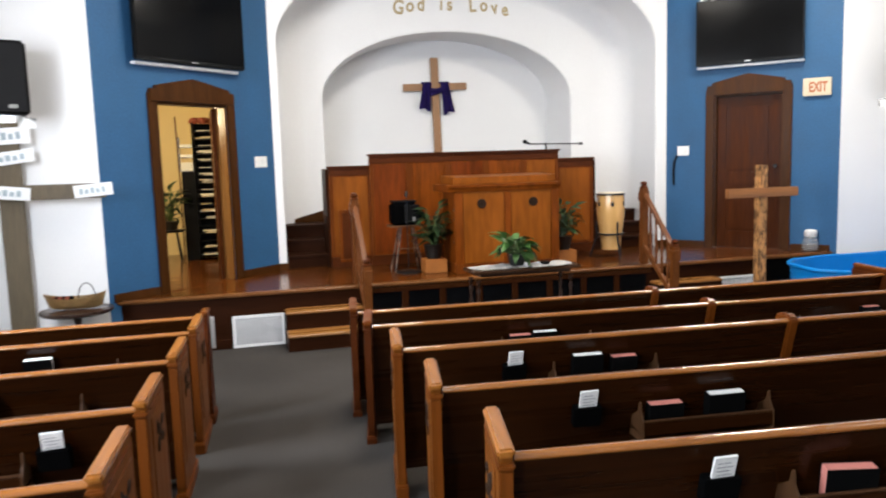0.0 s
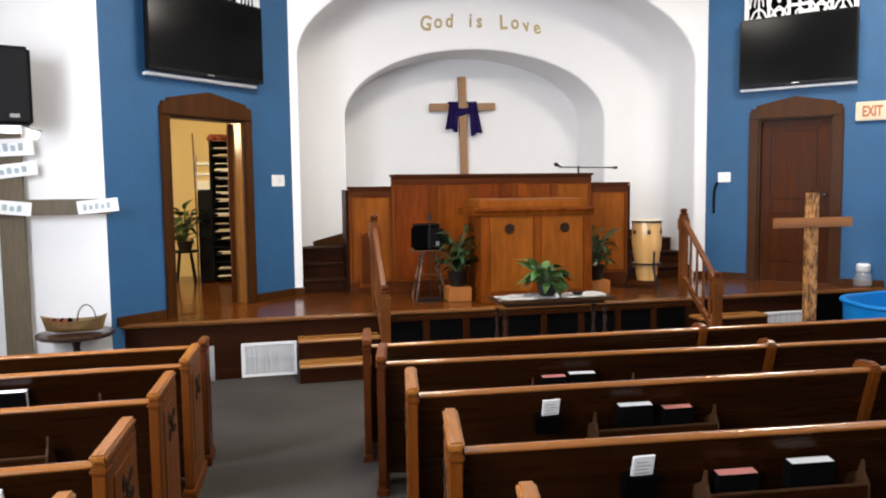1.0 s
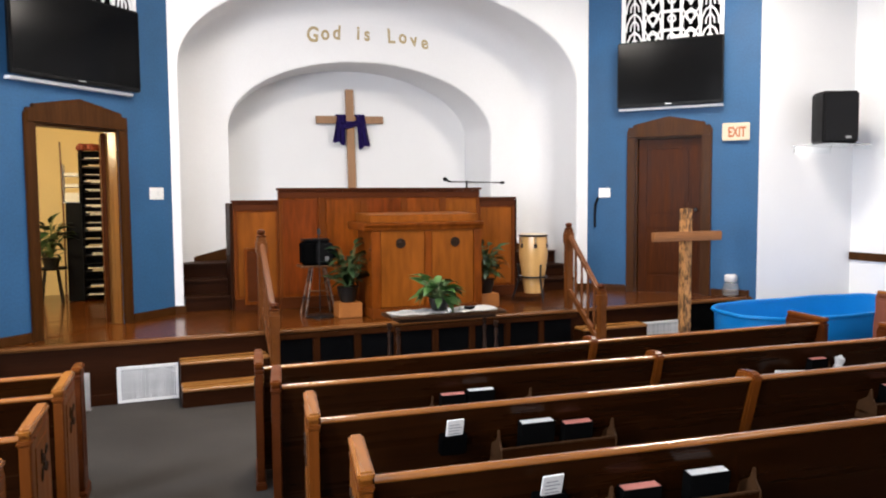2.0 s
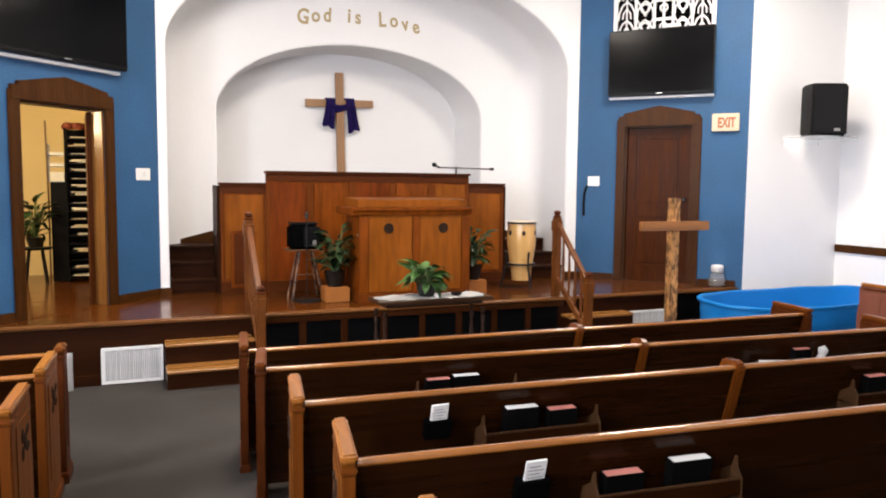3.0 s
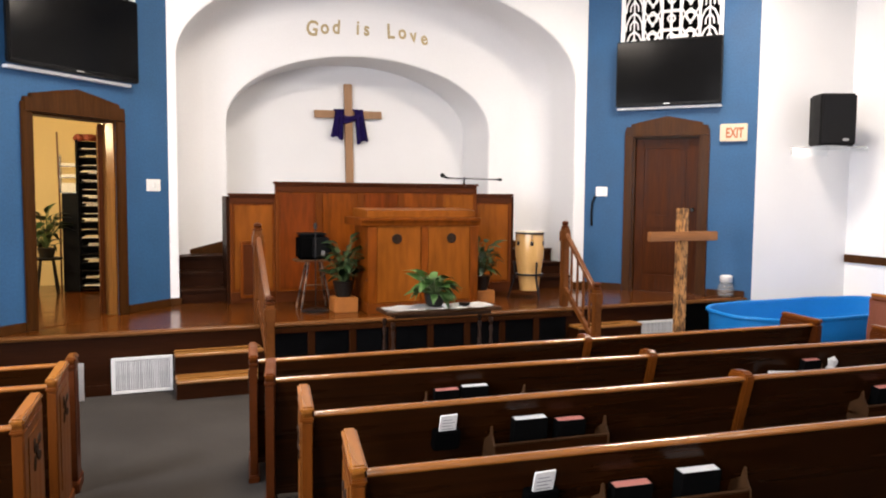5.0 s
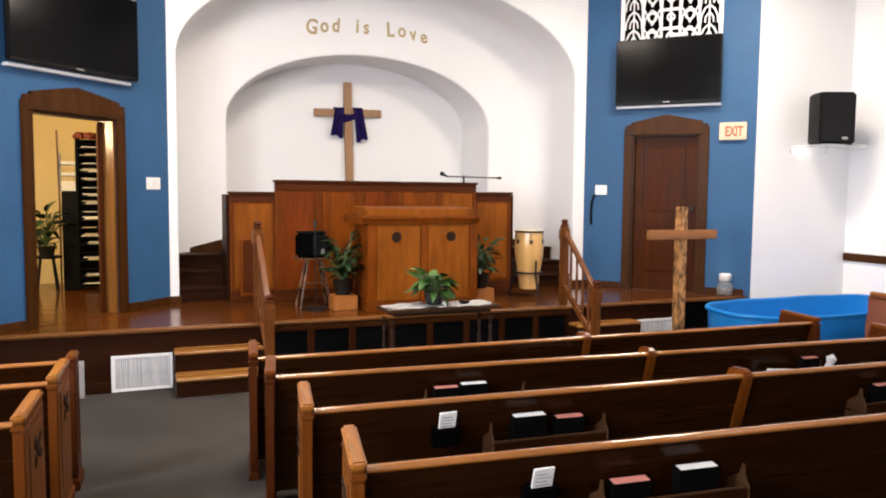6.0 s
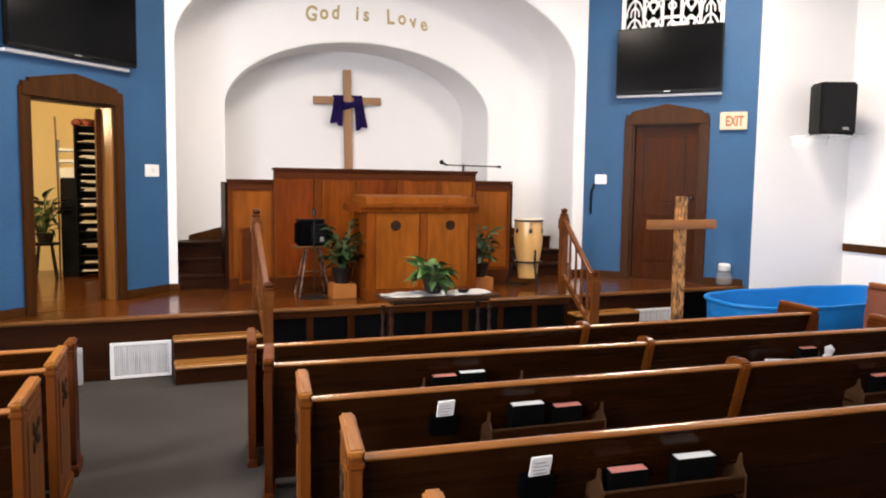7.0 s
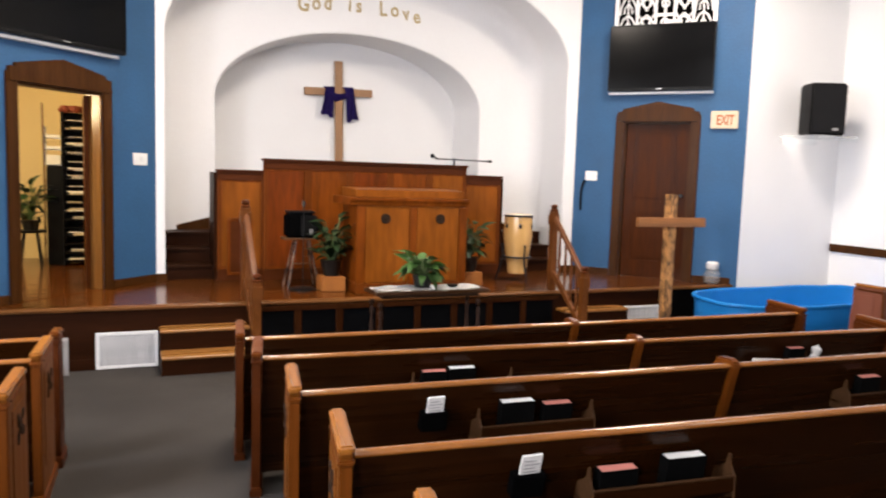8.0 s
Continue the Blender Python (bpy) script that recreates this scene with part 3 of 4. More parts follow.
for _m, _a, _z in ((WALL_L, 1.86, 1.86), (WALL_R, 0.171, 1.845)):
    sw = thing("light_switch", _m @ pose(_a, 0, _z), "white light switch plate on the blue wall", "light switch", "light switches")
    part("plate", bbox(0, 0.20 if _a > 1 else 0.16, -0.012, -0.002, 0, 0.13, 0.004), PLATE, sw)
    part("toggle", bbox(0.09, 0.13, -0.022, -0.012, 0.04, 0.09, 0.003), WHITEMETAL, sw)
cord = solid("hanging_cord", tube([(0.165, -0.02, 1.85), (0.13, -0.03, 1.75), (0.122, -0.025, 1.6), (0.125, -0.02, 1.44)], 0.016, 8), BLACK, "short black handset cord hanging from the plate", "cord", WALL_R, "", True)

# loudspeakers on wall shelves


def loudspeaker(m, label):
    s = thing("loudspeaker", m, label, "loudspeaker", "wall loudspeakers")
    part("cabinet", bbox(-0.22, 0.22, -0.17, 0.17, 0, 0.64, 0.025, 3), BLACK, s)
    part("front_mesh", bbox(-0.195, 0.195, -0.182, -0.1705, 0.03, 0.61, 0.004), GRILLE_MESH, s)
    part("badge", bbox(0.05, 0.12, -0.187, -0.1825, 0.06, 0.09), LADDER, s)
    return s


loudspeaker(pose(9.41, 6.73, 2.49, 0, 0, -24), "black loudspeaker on a clear wall shelf")
loudspeaker(pose(-0.73, 6.62, 2.38, 0, 0, 20), "black loudspeaker on a clear wall shelf")
for _x, _sgn in ((9.50, 1), (-0.8, -1)):
    sh = thing("speaker_shelf", pose(_x, 7.083 if _sgn > 0 else 7.057, 2.475 if _sgn > 0 else 2.365), "clear acrylic wall shelf under the loudspeaker", "shelf", "speaker shelves")
    _o = part("plate", bbox(-0.40, 0.26, -0.58, 0, 0, 0.012, 0.003), GLASS, sh)
    _o.visible_shadow = False
    _o = part("bracket", bbox(-0.38, 0.24, -0.012, 0, -0.08, 0.0, 0.003), GLASS, sh)
    _o.visible_shadow = False
    _o = part("front_lip", bbox(-0.40, 0.26, -0.588, -0.581, -0.055, 0.012, 0.002), GLASS, sh)
    _o.visible_shadow = False

# ---------------------------------------------------------------- vents


def floor_vent(m, w, h, label):
    v = thing("wall_vent", m, label, "vent", "platform vents")
    part("backing", bbox(0.01, w - 0.01, -0.006, -0.002, 0.01, h - 0.01), BLACKCLOTH, v)
    for a in ((0, w, 0, 0.028), (0, w, h - 0.028, h), (0, 0.028, 0.028, h - 0.028), (w - 0.028, w, 0.028, h - 0.028)):
        part("frame_bar", bbox(a[0], a[1], -0.022, -0.002, a[2], a[3], 0.004), WHITEMETAL, v)
    n = 30
    me = data_of("slat", bbox(0, (w - 0.056) / n * 0.72, -0.016, -0.006, 0.028, h - 0.028), VENTSLAT)
    for i in range(n):
        s = new("slat", me)
        s.parent = v
        s.matrix_basis = pose(0.028 + (w - 0.056) / n * i, 0, 0)
    return v


floor_vent(pose(1.10, EDGE - 0.004, 0.005), 0.53, 0.335, "white metal air vent with vertical slats in the platform front")
floor_vent(pose(6.86, EDGE - 0.004, 0.015), 0.54, 0.345, "white metal air vent with vertical slats in the platform front")

# ---------------------------------------------------------------- choir screen
screen = thing("choir_screen", pose(0, 8.60, PLAT), "honey oak panelled choir screen with darker cap", "screen")


def screen_bay(x0, x1, top, y, n):
    part("panelling", bbox(x0, x1, y, y + 0.05, 0, top - 0.03), OAKPANEL, screen)
    part("cap", bbox(x0 - 0.016, x1 + 0.016, y - 0.045, y + 0.09, top - 0.03, top, 0.008), OAKDARK, screen, "dark moulded cap")
    part("plinth", bbox(x0, x1, y - 0.018, y - 0.003, 0, 0.13, 0.005), OAKDARK, screen)
    part("frieze", bbox(x0, x1, y - 0.014, y - 0.003, top - 0.12, top - 0.031, 0.004), OAKDARK, screen)
    w = (x1 - x0) / n
    for i in range(n + 1):
        c = x0 + w * i
        part("stile", bbox(max(x0, c - 0.04), min(x1, c + 0.04), y - 0.012, y - 0.003, 0.13, top - 0.12, 0.003), OAKSTILE, screen)
    for i in range(n):
        part("raised_panel", bbox(x0 + w * i + 0.05, x0 + w * (i + 1) - 0.05, y - 0.008, y - 0.003, 0.16, top - 0.14, 0.003), OAKLIGHT if i == n - 1 else OAKPANEL if i % 2 else OAKRED, screen)


screen_bay(2.33, 2.86, 1.27, 0.052, 1)
screen_bay(2.84, 5.40, 1.41, 0.0, 5)
screen_bay(5.38, 5.93, 1.29, 0.052, 1)
hatch = part("hatch", bbox(2.46, 2.70, 0.026, 0.036, 0.10, 0.68, 0.003), OAKDARK, screen, "small low hatch in the wing")
for _a in ((2.44, 2.475, 0.06, 0.72), (2.685, 2.72, 0.06, 0.72), (2.475, 2.685, 0.685, 0.72), (2.475, 2.685, 0.06, 0.10)):
    part("hatch_frame", bbox(_a[0], _a[1], 0.014, 0.034, _a[2], _a[3], 0.004), OAKPANEL, hatch)
part("return_left", bbox(2.295, 2.328, 0.06, 0.5, 0, 1.235), RISER, screen)
part("return_right", bbox(5.935, 5.97, 0.06, 0.5, 0, 1.255), RISER, screen)

# ---------------------------------------------------------------- pulpit
pulpit = thing("pulpit", pose(3.60, 7.40, PLAT), "honey oak pulpit with two round carved medallions", "pulpit")
part("body", bbox(0.03, 1.25, 0.02, 0.62, 0.0, 1.0), OAKPANEL, pulpit)
part("plinth", bbox(0.0, 1.28, -0.01, 0.65, 0.0, 0.11, 0.008), OAKSTILE, pulpit)
for _a, _b in ((0.0, 0.10), (0.60, 0.68), (1.18, 1.28)):
    part("stile", bbox(_a, _b, -0.005, 0.02, 0.11, 0.93, 0.005), OAKPANEL, pulpit)
for _a, _b in ((0.10, 0.60), (0.68, 1.18)):
    part("raised_panel", bbox(_a + 0.004, _b - 0.004, 0.004, 0.02, 0.115, 0.935, 0.004), OAKLIGHT, pulpit)
part("cornice", prism([(-0.012, 0.94), (-0.018, 0.975), (-0.035, 0.995), (-0.035, 1.02), (0.65, 1.02), (0.65, 0.94)], "x", -0.08, 1.295, 0.004), OAKPANEL, pulpit, "moulded cornice")
part("book_top", prism([(0.03, 1.021), (0.60, 1.021), (0.60, 1.12), (0.03, 1.105)], "x", 0.0, 1.25, 0.006), OAKLIGHT, pulpit)
for _c in (0.325, 0.957):
    med = part("medallion", lathe([(0.055, 0), (0.055, 0.008), (0.048, 0.012), (0.035, 0.008), (0.020, 0.010), (0.0, 0.016)], 20), CARVED, pulpit, "dark carved round medallion", True, pose(_c, 0.0035, 0.80, 90))
for _z in (0.35, 0.62, 0.72):
    part("hinge", bbox(-0.006, 0.0, 0.03, 0.06, _z, _z + 0.03), CHROME, pulpit)

# ---------------------------------------------------------------- wall cross with cloth
wc = thing("wall_cross", pose(4.225, 10.48, 2.0, 0, -1.2, 0), "plain oak cross with purple cloth on the niche wall", "cross")
part("upright", bbox(-0.057, 0.057, -0.06, 0.0, -0.9, 1.417, 0.006), CROSSWOOD, wc)
part("cross_arm", bbox(-0.494, -0.058, -0.06, 0.0, 0.93, 1.037, 0.006), CROSSWOOD, wc)
part("cross_arm", bbox(0.058, 0.494, -0.06, 0.0, 0.93, 1.037, 0.006), CROSSWOOD, wc)


def draped_cloth():
    """A scarf: a gathered swag across the upright, wound over the arms, with two tails that widen downwards."""
    bm = bmesh.new()

    def sheet(n, m, at):
        cols = [[bm.verts.new(at(i / n, j / m)) for j in range(m + 1)] for i in range(n + 1)]
        for a, b in zip(cols, cols[1:]):
            for j in range(m):
                bm.faces.new((a[j], b[j], b[j + 1], a[j + 1]))

    def swag(u, v):
        x = -0.185 + 0.37 * u
        drop = 0.105 * (4 * u * (1 - u)) ** 0.8
        wide = 0.105 + 0.02 * math.sin(7 * u)
        return (x, -0.075 - 0.028 * math.sin(math.pi * v) - 0.009 * math.sin(14 * v + 5 * u), 1.065 - drop - wide * v)
    sheet(22, 8, swag)
    for s in (-1, 1):
        def over(u, v, s=s):     # the roll over the top of the arm
            q = math.pi * v
            return (s * (0.070 + 0.14 * u), -0.03 - 0.052 * math.cos(q) - 0.004 * math.sin(16 * u), 1.02 + 0.042 * math.sin(q) + 0.004 * math.sin(16 * u))
        sheet(10, 8, over)

        def tail(u, v, s=s):
            inner, outer = 0.072 + 0.030 * v, 0.205 + 0.075 * v
            x = s * (inner + (outer - inner) * u)
            z = 1.03 - (0.435 + 0.03 * s - 0.05 * u + 0.015 * math.sin(9 * u)) * v
            return (x, -0.092 - (0.010 + 0.016 * v) * math.sin(15 * u + 1.5 * s + 2 * v), z)
        sheet(16, 9, tail)
    bmesh.ops.solidify(bm, geom=bm.faces[:], thickness=0.008)
    return bm


ob = solid("purple_scarf", draped_cloth(), PURPLE, "dark purple cloth draped over the cross arms", "cloth", pose(4.225, 10.48, 2.0, 0, -1.2, 0), "", True)

# ---------------------------------------------------------------- standing rough cross
fc = thing("standing_cross", pose(7.035, 6.65, 0.02), "rough sawn pale wooden cross standing on the floor", "cross")
part("upright", bbox(-0.014, 0.094, -0.05, 0.05, 0.03, 1.70, 0.008), ROUGHWOOD, fc)
part("cross_arm", bbox(-0.475, 0.465, -0.11, -0.051, 1.335, 1.44, 0.008), ARMWOOD, fc)
part("base", bbox(-0.3, 0.3, -0.05, 0.05, 0, 0.03), ROUGHWOOD, fc)

# ---------------------------------------------------------------- handrails


def handrail(m, label):
    """From the top newel on the platform down to the lower newel at the foot of the steps."""
    h = thing("handrail", m, label, "handrail", "step handrails")

    def newel(name, y, z0, z1):
        p = part(name, bbox(-0.04, 0.04, y - 0.04, y + 0.04, z0, z1, 0.008), HANDRAIL, h)
        part("head", bbox(-0.052, 0.052, y - 0.052, y + 0.052, z1 - 0.17, z1 - 0.03, 0.014), HANDRAIL, p, "square newel head")
        part("finial", lathe([(0.045, 0), (0.048, 0.012), (0.026, 0.024), (0.042, 0.045), (0.034, 0.066), (0.0, 0.078)], 14), OAKDARK, p, "", True, pose(0, y, z1))
    newel("top_newel", 0.05, PLAT + 0.004, 1.49)
    newel("bottom_newel", -0.62, 0.03, 0.86)
    part("rail", prism([(-0.60, 0.79), (0.03, 1.38), (0.03, 1.46), (-0.60, 0.87)], "x", -0.026, 0.026, 0.012), HANDRAIL, h)
    part("stringer", prism([(-0.59, 0.26), (0.02, 0.74), (0.02, 0.82), (-0.59, 0.34)], "x", -0.02, 0.02, 0.006), HANDRAIL, h)
    for i in range(4):
        y = -0.48 + 0.125 * i
        za = 0.34 + (y + 0.59) * 0.787
        zb = 0.79 + (y + 0.60) * 0.937
        part("baluster", lathe([(0.014, za - 0.02), (0.014, za + 0.1), (0.019, za + 0.16), (0.012, za + 0.2), (0.016, (za + zb) / 2), (0.012, zb - 0.12), (0.014, zb + 0.01)], 10), HANDRAIL, h, "", True,
             pose(0, y, 0))
    return h


handrail(pose(2.43, EDGE, 0), "honey oak step handrail with turned balusters")
handrail(pose(5.88, EDGE, 0), "honey oak step handrail with turned balusters")

# ---------------------------------------------------------------- pews
def pew_end_bm(x0, x1, depth):
    pts = [(-0.05, 0.0), (depth, 0.0), (depth, 0.46), (depth - 0.02, 0.60), (depth - 0.015, 0.74), (depth - 0.04, 0.782), (-0.05, 0.782)]
    return prism(pts, "x", x0, x1, 0.005)


def pew(m, length, label, mid=None, racks=(), depth=0.36, splay=0.10, back=PEWBACK, face=SHADEDPEWEND, edge=PEWEDGE, cap=PEWCAP):
    """A pew that faces +y; its back's rail lies at y = 0, 0.76 above the floor."""
    p = thing("pew", m, label, "pew", "church pews")
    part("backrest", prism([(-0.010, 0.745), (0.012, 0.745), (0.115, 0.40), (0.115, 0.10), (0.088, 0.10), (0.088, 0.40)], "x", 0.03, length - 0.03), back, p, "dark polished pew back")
    part("top_rail", prism([(0.001 + 0.025 * math.cos(radians(a)), 0.754 + (0.015 if a % 360 < 181 else 0.012) * math.sin(radians(a))) for a in range(0, 360, 20)], "x", 0.028, length - 0.028), LITPEWRAIL, p, "rounded glossy top rail", True)
    if depth > 0.3:
        part("seat", prism([(0.10, 0.40), (depth, 0.43), (depth + 0.02, 0.415), (depth, 0.40), (0.10, 0.37)], "x", 0.05, length - 0.05, 0.004), LITPEWRAIL, p)
    lean = Matrix(((1, splay, 0, 0), (0, 1, 0, 0), (0, 0, 1, 0), (0, 0, 0, 1)))

    def end_part(name, bm, material, parent, text=""):
        bm.transform(lean)
        return part(name, bm, material, parent, text)
    for x, out in ((-0.022, -1), (length - 0.022, 1)):
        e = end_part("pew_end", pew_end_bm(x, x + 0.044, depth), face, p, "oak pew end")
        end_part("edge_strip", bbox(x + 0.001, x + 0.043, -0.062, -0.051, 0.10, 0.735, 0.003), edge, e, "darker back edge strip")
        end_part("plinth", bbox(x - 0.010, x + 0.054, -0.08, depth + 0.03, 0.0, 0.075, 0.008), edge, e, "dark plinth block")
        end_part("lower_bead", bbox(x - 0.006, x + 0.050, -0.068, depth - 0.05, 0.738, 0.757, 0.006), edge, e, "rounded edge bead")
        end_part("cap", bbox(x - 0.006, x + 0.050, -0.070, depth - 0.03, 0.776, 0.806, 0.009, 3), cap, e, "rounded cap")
        fx = x - 0.004 if out < 0 else x + 0.0405
        end_part("inset_panel", bbox(fx, fx + 0.0075, 0.03, depth - 0.06, 0.20, 0.70, 0.002), face, e)
        for k in range(6 if depth > 0.3 else 0):
            cx, cz = 0.5 * depth - 0.06 + 0.055 * (k % 3), 0.63 - 0.05 * (k // 3) - 0.025 * (k % 2)
            leaf = lathe([(0.034, 0), (0.03, 0.005), (0.015, 0.003), (0.0, 0.006)], 8, 1.0, 0.6)
            leaf.transform(pose(fx + (0.0 if out < 0 else 0.0075), cx, cz, 0, -90 if out < 0 else 90, 0) @ pose(0, 0, 0, 0, 0, 55 * k))
            end_part("carving", leaf, CARVED, e, "dark carved leaf")
    if mid is not None:
        part("divider", prism([(-0.030, 0.775), (0.005, 0.79), (0.09, 0.785), (0.14, 0.70), (0.20, 0.42), (0.20, 0.03), (0.06, 0.03), (0.062, 0.40), (-0.033, 0.745)], "x", mid - 0.028, mid + 0.028, 0.008), PEWEDGE, p, "curved pew divider")
    for x0, x1 in racks:
        r = part("book_rack", bbox(x0, x1, -0.070, -0.060, 0.505, 0.562, 0.003), PEWBACK, p, "dark slotted book rack")
        # thin pale strip that paints the lit top edge of the rack front
        part("rack_lip", bbox(x0, x1, -0.073, -0.059, 0.5625, 0.571, 0.003), LITRACKWOOD, r)
        part("rack_floor", bbox(x0, x1, -0.060, 0.055, 0.505, 0.517), PEWBACK, r)
        part("lower_rail", bbox(x0, x1, -0.068, -0.058, 0.470, 0.486, 0.003), PEWBACK, r)
        for x in (x0, x1 - 0.012):
            part("rack_cheek", prism([(-0.074, 0.47), (0.065, 0.47), (0.05, 0.56), (-0.015, 0.60), (-0.030, 0.645), (-0.043, 0.645), (-0.047, 0.60), (-0.074, 0.565)], "x", x, x + 0.010, 0.003), LITRACKWOOD, r)
    return p


def hymn_book(m, w, h, d, pages, cover, label):
    b = thing("hymn_book", m, label, "book", "pew books")
    part("cover", bbox(-w / 2, w / 2, -d / 2, -d / 2 + 0.004, 0, h, 0.001), cover, b)
    part("cover", bbox(-w / 2, w / 2, d / 2 - 0.004, d / 2, 0, h, 0.001), cover, b)
    part("spine", bbox(-w / 2 - 0.004, -w / 2, -d / 2, d / 2, 0, h, 0.001), cover, b)
    part("page_block", bbox(-w / 2, w / 2 - 0.004, -d / 2 + 0.0042, d / 2 - 0.0042, 0.004, h - 0.002), pages, b)
    return b


def card_holder(m):
    c = thing("card_holder", m, "small black card pocket with a white printed card", "card holder", "pew card holders")
    part("pocket", bbox(-0.06, 0.06, -0.05, -0.002, 0, 0.09, 0.004), BLACKCLOTH, c)
    card = part("card", bbox(-0.039, 0.039, -0.03, -0.02, 0.03, 0.168, 0.001, m=pose(0, 0, 0, 3, 0, 3)), CARD, c, "white printed card")
    for k in range(4):
        part("print_line", bbox(-0.028, 0.028 - 0.012 * (k % 2), -0.0315, -0.0302, 0.100 + 0.015 * k, 0.1025 + 0.015 * k, m=pose(0, 0, 0, 3, 0, 3)), INK, card)
    return c


# rows: y of the rail, its height, turn about the aisle end, divider
RIGHT_ROWS = [(4.30, 0.846, -2.0, 2.30), (3.69, 0.875, -4.6, 2.31), (2.768, 0.945, -3.6, 2.22), (2.00, 0.965, -4.8, 2.52), (1.17, 1.003, -6.3, 2.23)]
RACKS = [(), (0.845, 1.45), (0.81, 1.395), (0.865, 1.475), (0.92, 1.53)]
PEWS = []
for _i, (_y, _rz, _turn, _mid) in enumerate(RIGHT_ROWS):
    _m = pose(1.97, _y, _rz - 0.760, 0, 0, _turn)
    pew(_m, 4.38, "long dark polished wooden pew with pale ends" if _i > 1 else "long dark polished pew with reddish brown ends", _mid, [RACKS[_i], (2.95, 3.6)] if _i else [], 0.36 if _i else 0.40, 0.10, PEWBACK, SHADEDPEWEND if _i > 1 else OAKDARK, PEWEDGE if _i > 1 else OAKDARK, PEWCAP if _i > 1 else PEWEDGE)
    PEWS.append(_m)
LEFT_ROWS = [(0.97, 4.52, 0.860), (0.93, 3.90, 0.886), (0.88, 3.11, 0.912), (0.83, 2.25, 0.942), (0.80, 1.46, 0.97)]
LPEWS = []
for _i, (_x, _y, _rz) in enumerate(LEFT_ROWS):
    _m = pose(_x - 2.28, _y, _rz - 0.760)
    pew(_m, 2.28, "dark polished wooden pew with a pale end at the aisle" if _i else "dark polished pew with a reddish brown aisle end", None, [(1.2, 1.85)] if _i else [], 0.40 if _i else 0.13, 0.05, PEWBACK, SHADEDPEWEND if _i else OAKDARK, PEWEDGE if _i else OAKDARK, PEWCAP if _i else PEWEDGE)
    LPEWS.append(_m)

# books and cards in the racks
PINKTEXT, WHITETEXT = "dark hymn book with pink page edges in the rack", "dark hymn book with white page edges in the rack"
for _row, _x, _w, _pg, _cv, _h in ((PEWS[1], 0.97, 0.14, PINKPAGE, BOOKBLACK, 0.134), (PEWS[1], 1.135, 0.155, PAGE, BOOKBLACK, 0.146), (PEWS[2], 1.0, 0.16, PAGE, BOOKBLACK, 0.156),
                                   (PEWS[2], 1.205, 0.14, PINKPAGE, BOOKBLACK, 0.132), (PEWS[3], 0.985, 0.15, PINKPAGE, BOOKBLACK, 0.118), (PEWS[3], 1.262, 0.165, PAGE, BOOKBLACK, 0.142),
                                   (PEWS[1], 3.50, 0.13, PINKPAGE, BOOKBLACK, 0.158), (PEWS[2], 3.11, 0.14, PINKPAGE, BOOKBLACK, 0.142),
                                   (LPEWS[1], 1.42, 0.15, PAGE, BOOKBLACK, 0.17), (LPEWS[2], 1.38, 0.15, PAGE, BOOKBLACK, 0.17)):
    hymn_book(_row @ pose(_x, -0.018, 0.518, 8, 0, 0), _w, _h, 0.05, _pg, _cv, PINKTEXT if _pg is PINKPAGE else WHITETEXT)
hymn_book(PEWS[4] @ pose(1.12, -0.02, 0.518, -8, 0, 172), 0.165, 0.125, 0.05, PINKPAGE, BOOKBLACK, "thick dark hymn book with pink page edges in the rack")
solid("paper_leaflet", bbox(-0.12, 0.12, -0.02, 0.02, 0, 0.085, 0.003), CARD, "folded white papers standing in the pew rack", "papers", PEWS[1] @ pose(3.29, -0.02, 0.518, 10, 4, 0))
solid("paper_tissue", lathe([(0.02, 0), (0.05, 0.05), (0.03, 0.1), (0.045, 0.14), (0.0, 0.17)], 7, 1.0, 0.5), CARD, "crumpled white tissue in the pew rack", "paper", PEWS[1] @ pose(3.66, -0.02, 0.518, 0, 18, 0))
for _row, _x in ((PEWS[2], 0.605), (PEWS[3], 0.637), (PEWS[4], 0.685), (LPEWS[3], 1.95)):
    card_holder(_row @ pose(_x, 0.022, 0.565, 15, 0, 0))

solid("notice_card", bbox(0, 0.06, 0, 0.004, 0, 0.23, 0.001), CARD, "white notice card fixed to the front pew end", "card", pose(0.965, 4.652, 0.60))
# pew end of the far side section
pew(pose(8.20, 4.85, floor_z(4.85)), 1.8, "red-brown wooden pew in the far side section", None, (), 0.29, 0.0, REDVINYL, REDVINYL)

# ---------------------------------------------------------------- communion table
tb = thing("communion_table", pose(4.015, 6.42, floor_z(6.42)), "dark wooden table with turned legs under a white cloth", "table")
part("tabletop", bbox(-0.57, 0.60, -0.19, 0.19, 0.71, 0.745, 0.01), TABLETOP, tb)
part("apron", bbox(-0.48, 0.50, -0.13, 0.13, 0.675, 0.709), TABLEWOOD, tb)
for _x in (-0.50, 0.50):
    for _y in (-0.13, 0.13):
        part("leg", lathe([(0.016, 0), (0.011, 0.04), (0.020, 0.10), (0.011, 0.17), (0.017, 0.27), (0.020, 0.38), (0.011, 0.47), (0.021, 0.53), (0.012, 0.57), (0.022, 0.60), (0.022, 0.64)], 14), TABLEWOOD, tb, "", True, pose(_x, _y, 0))


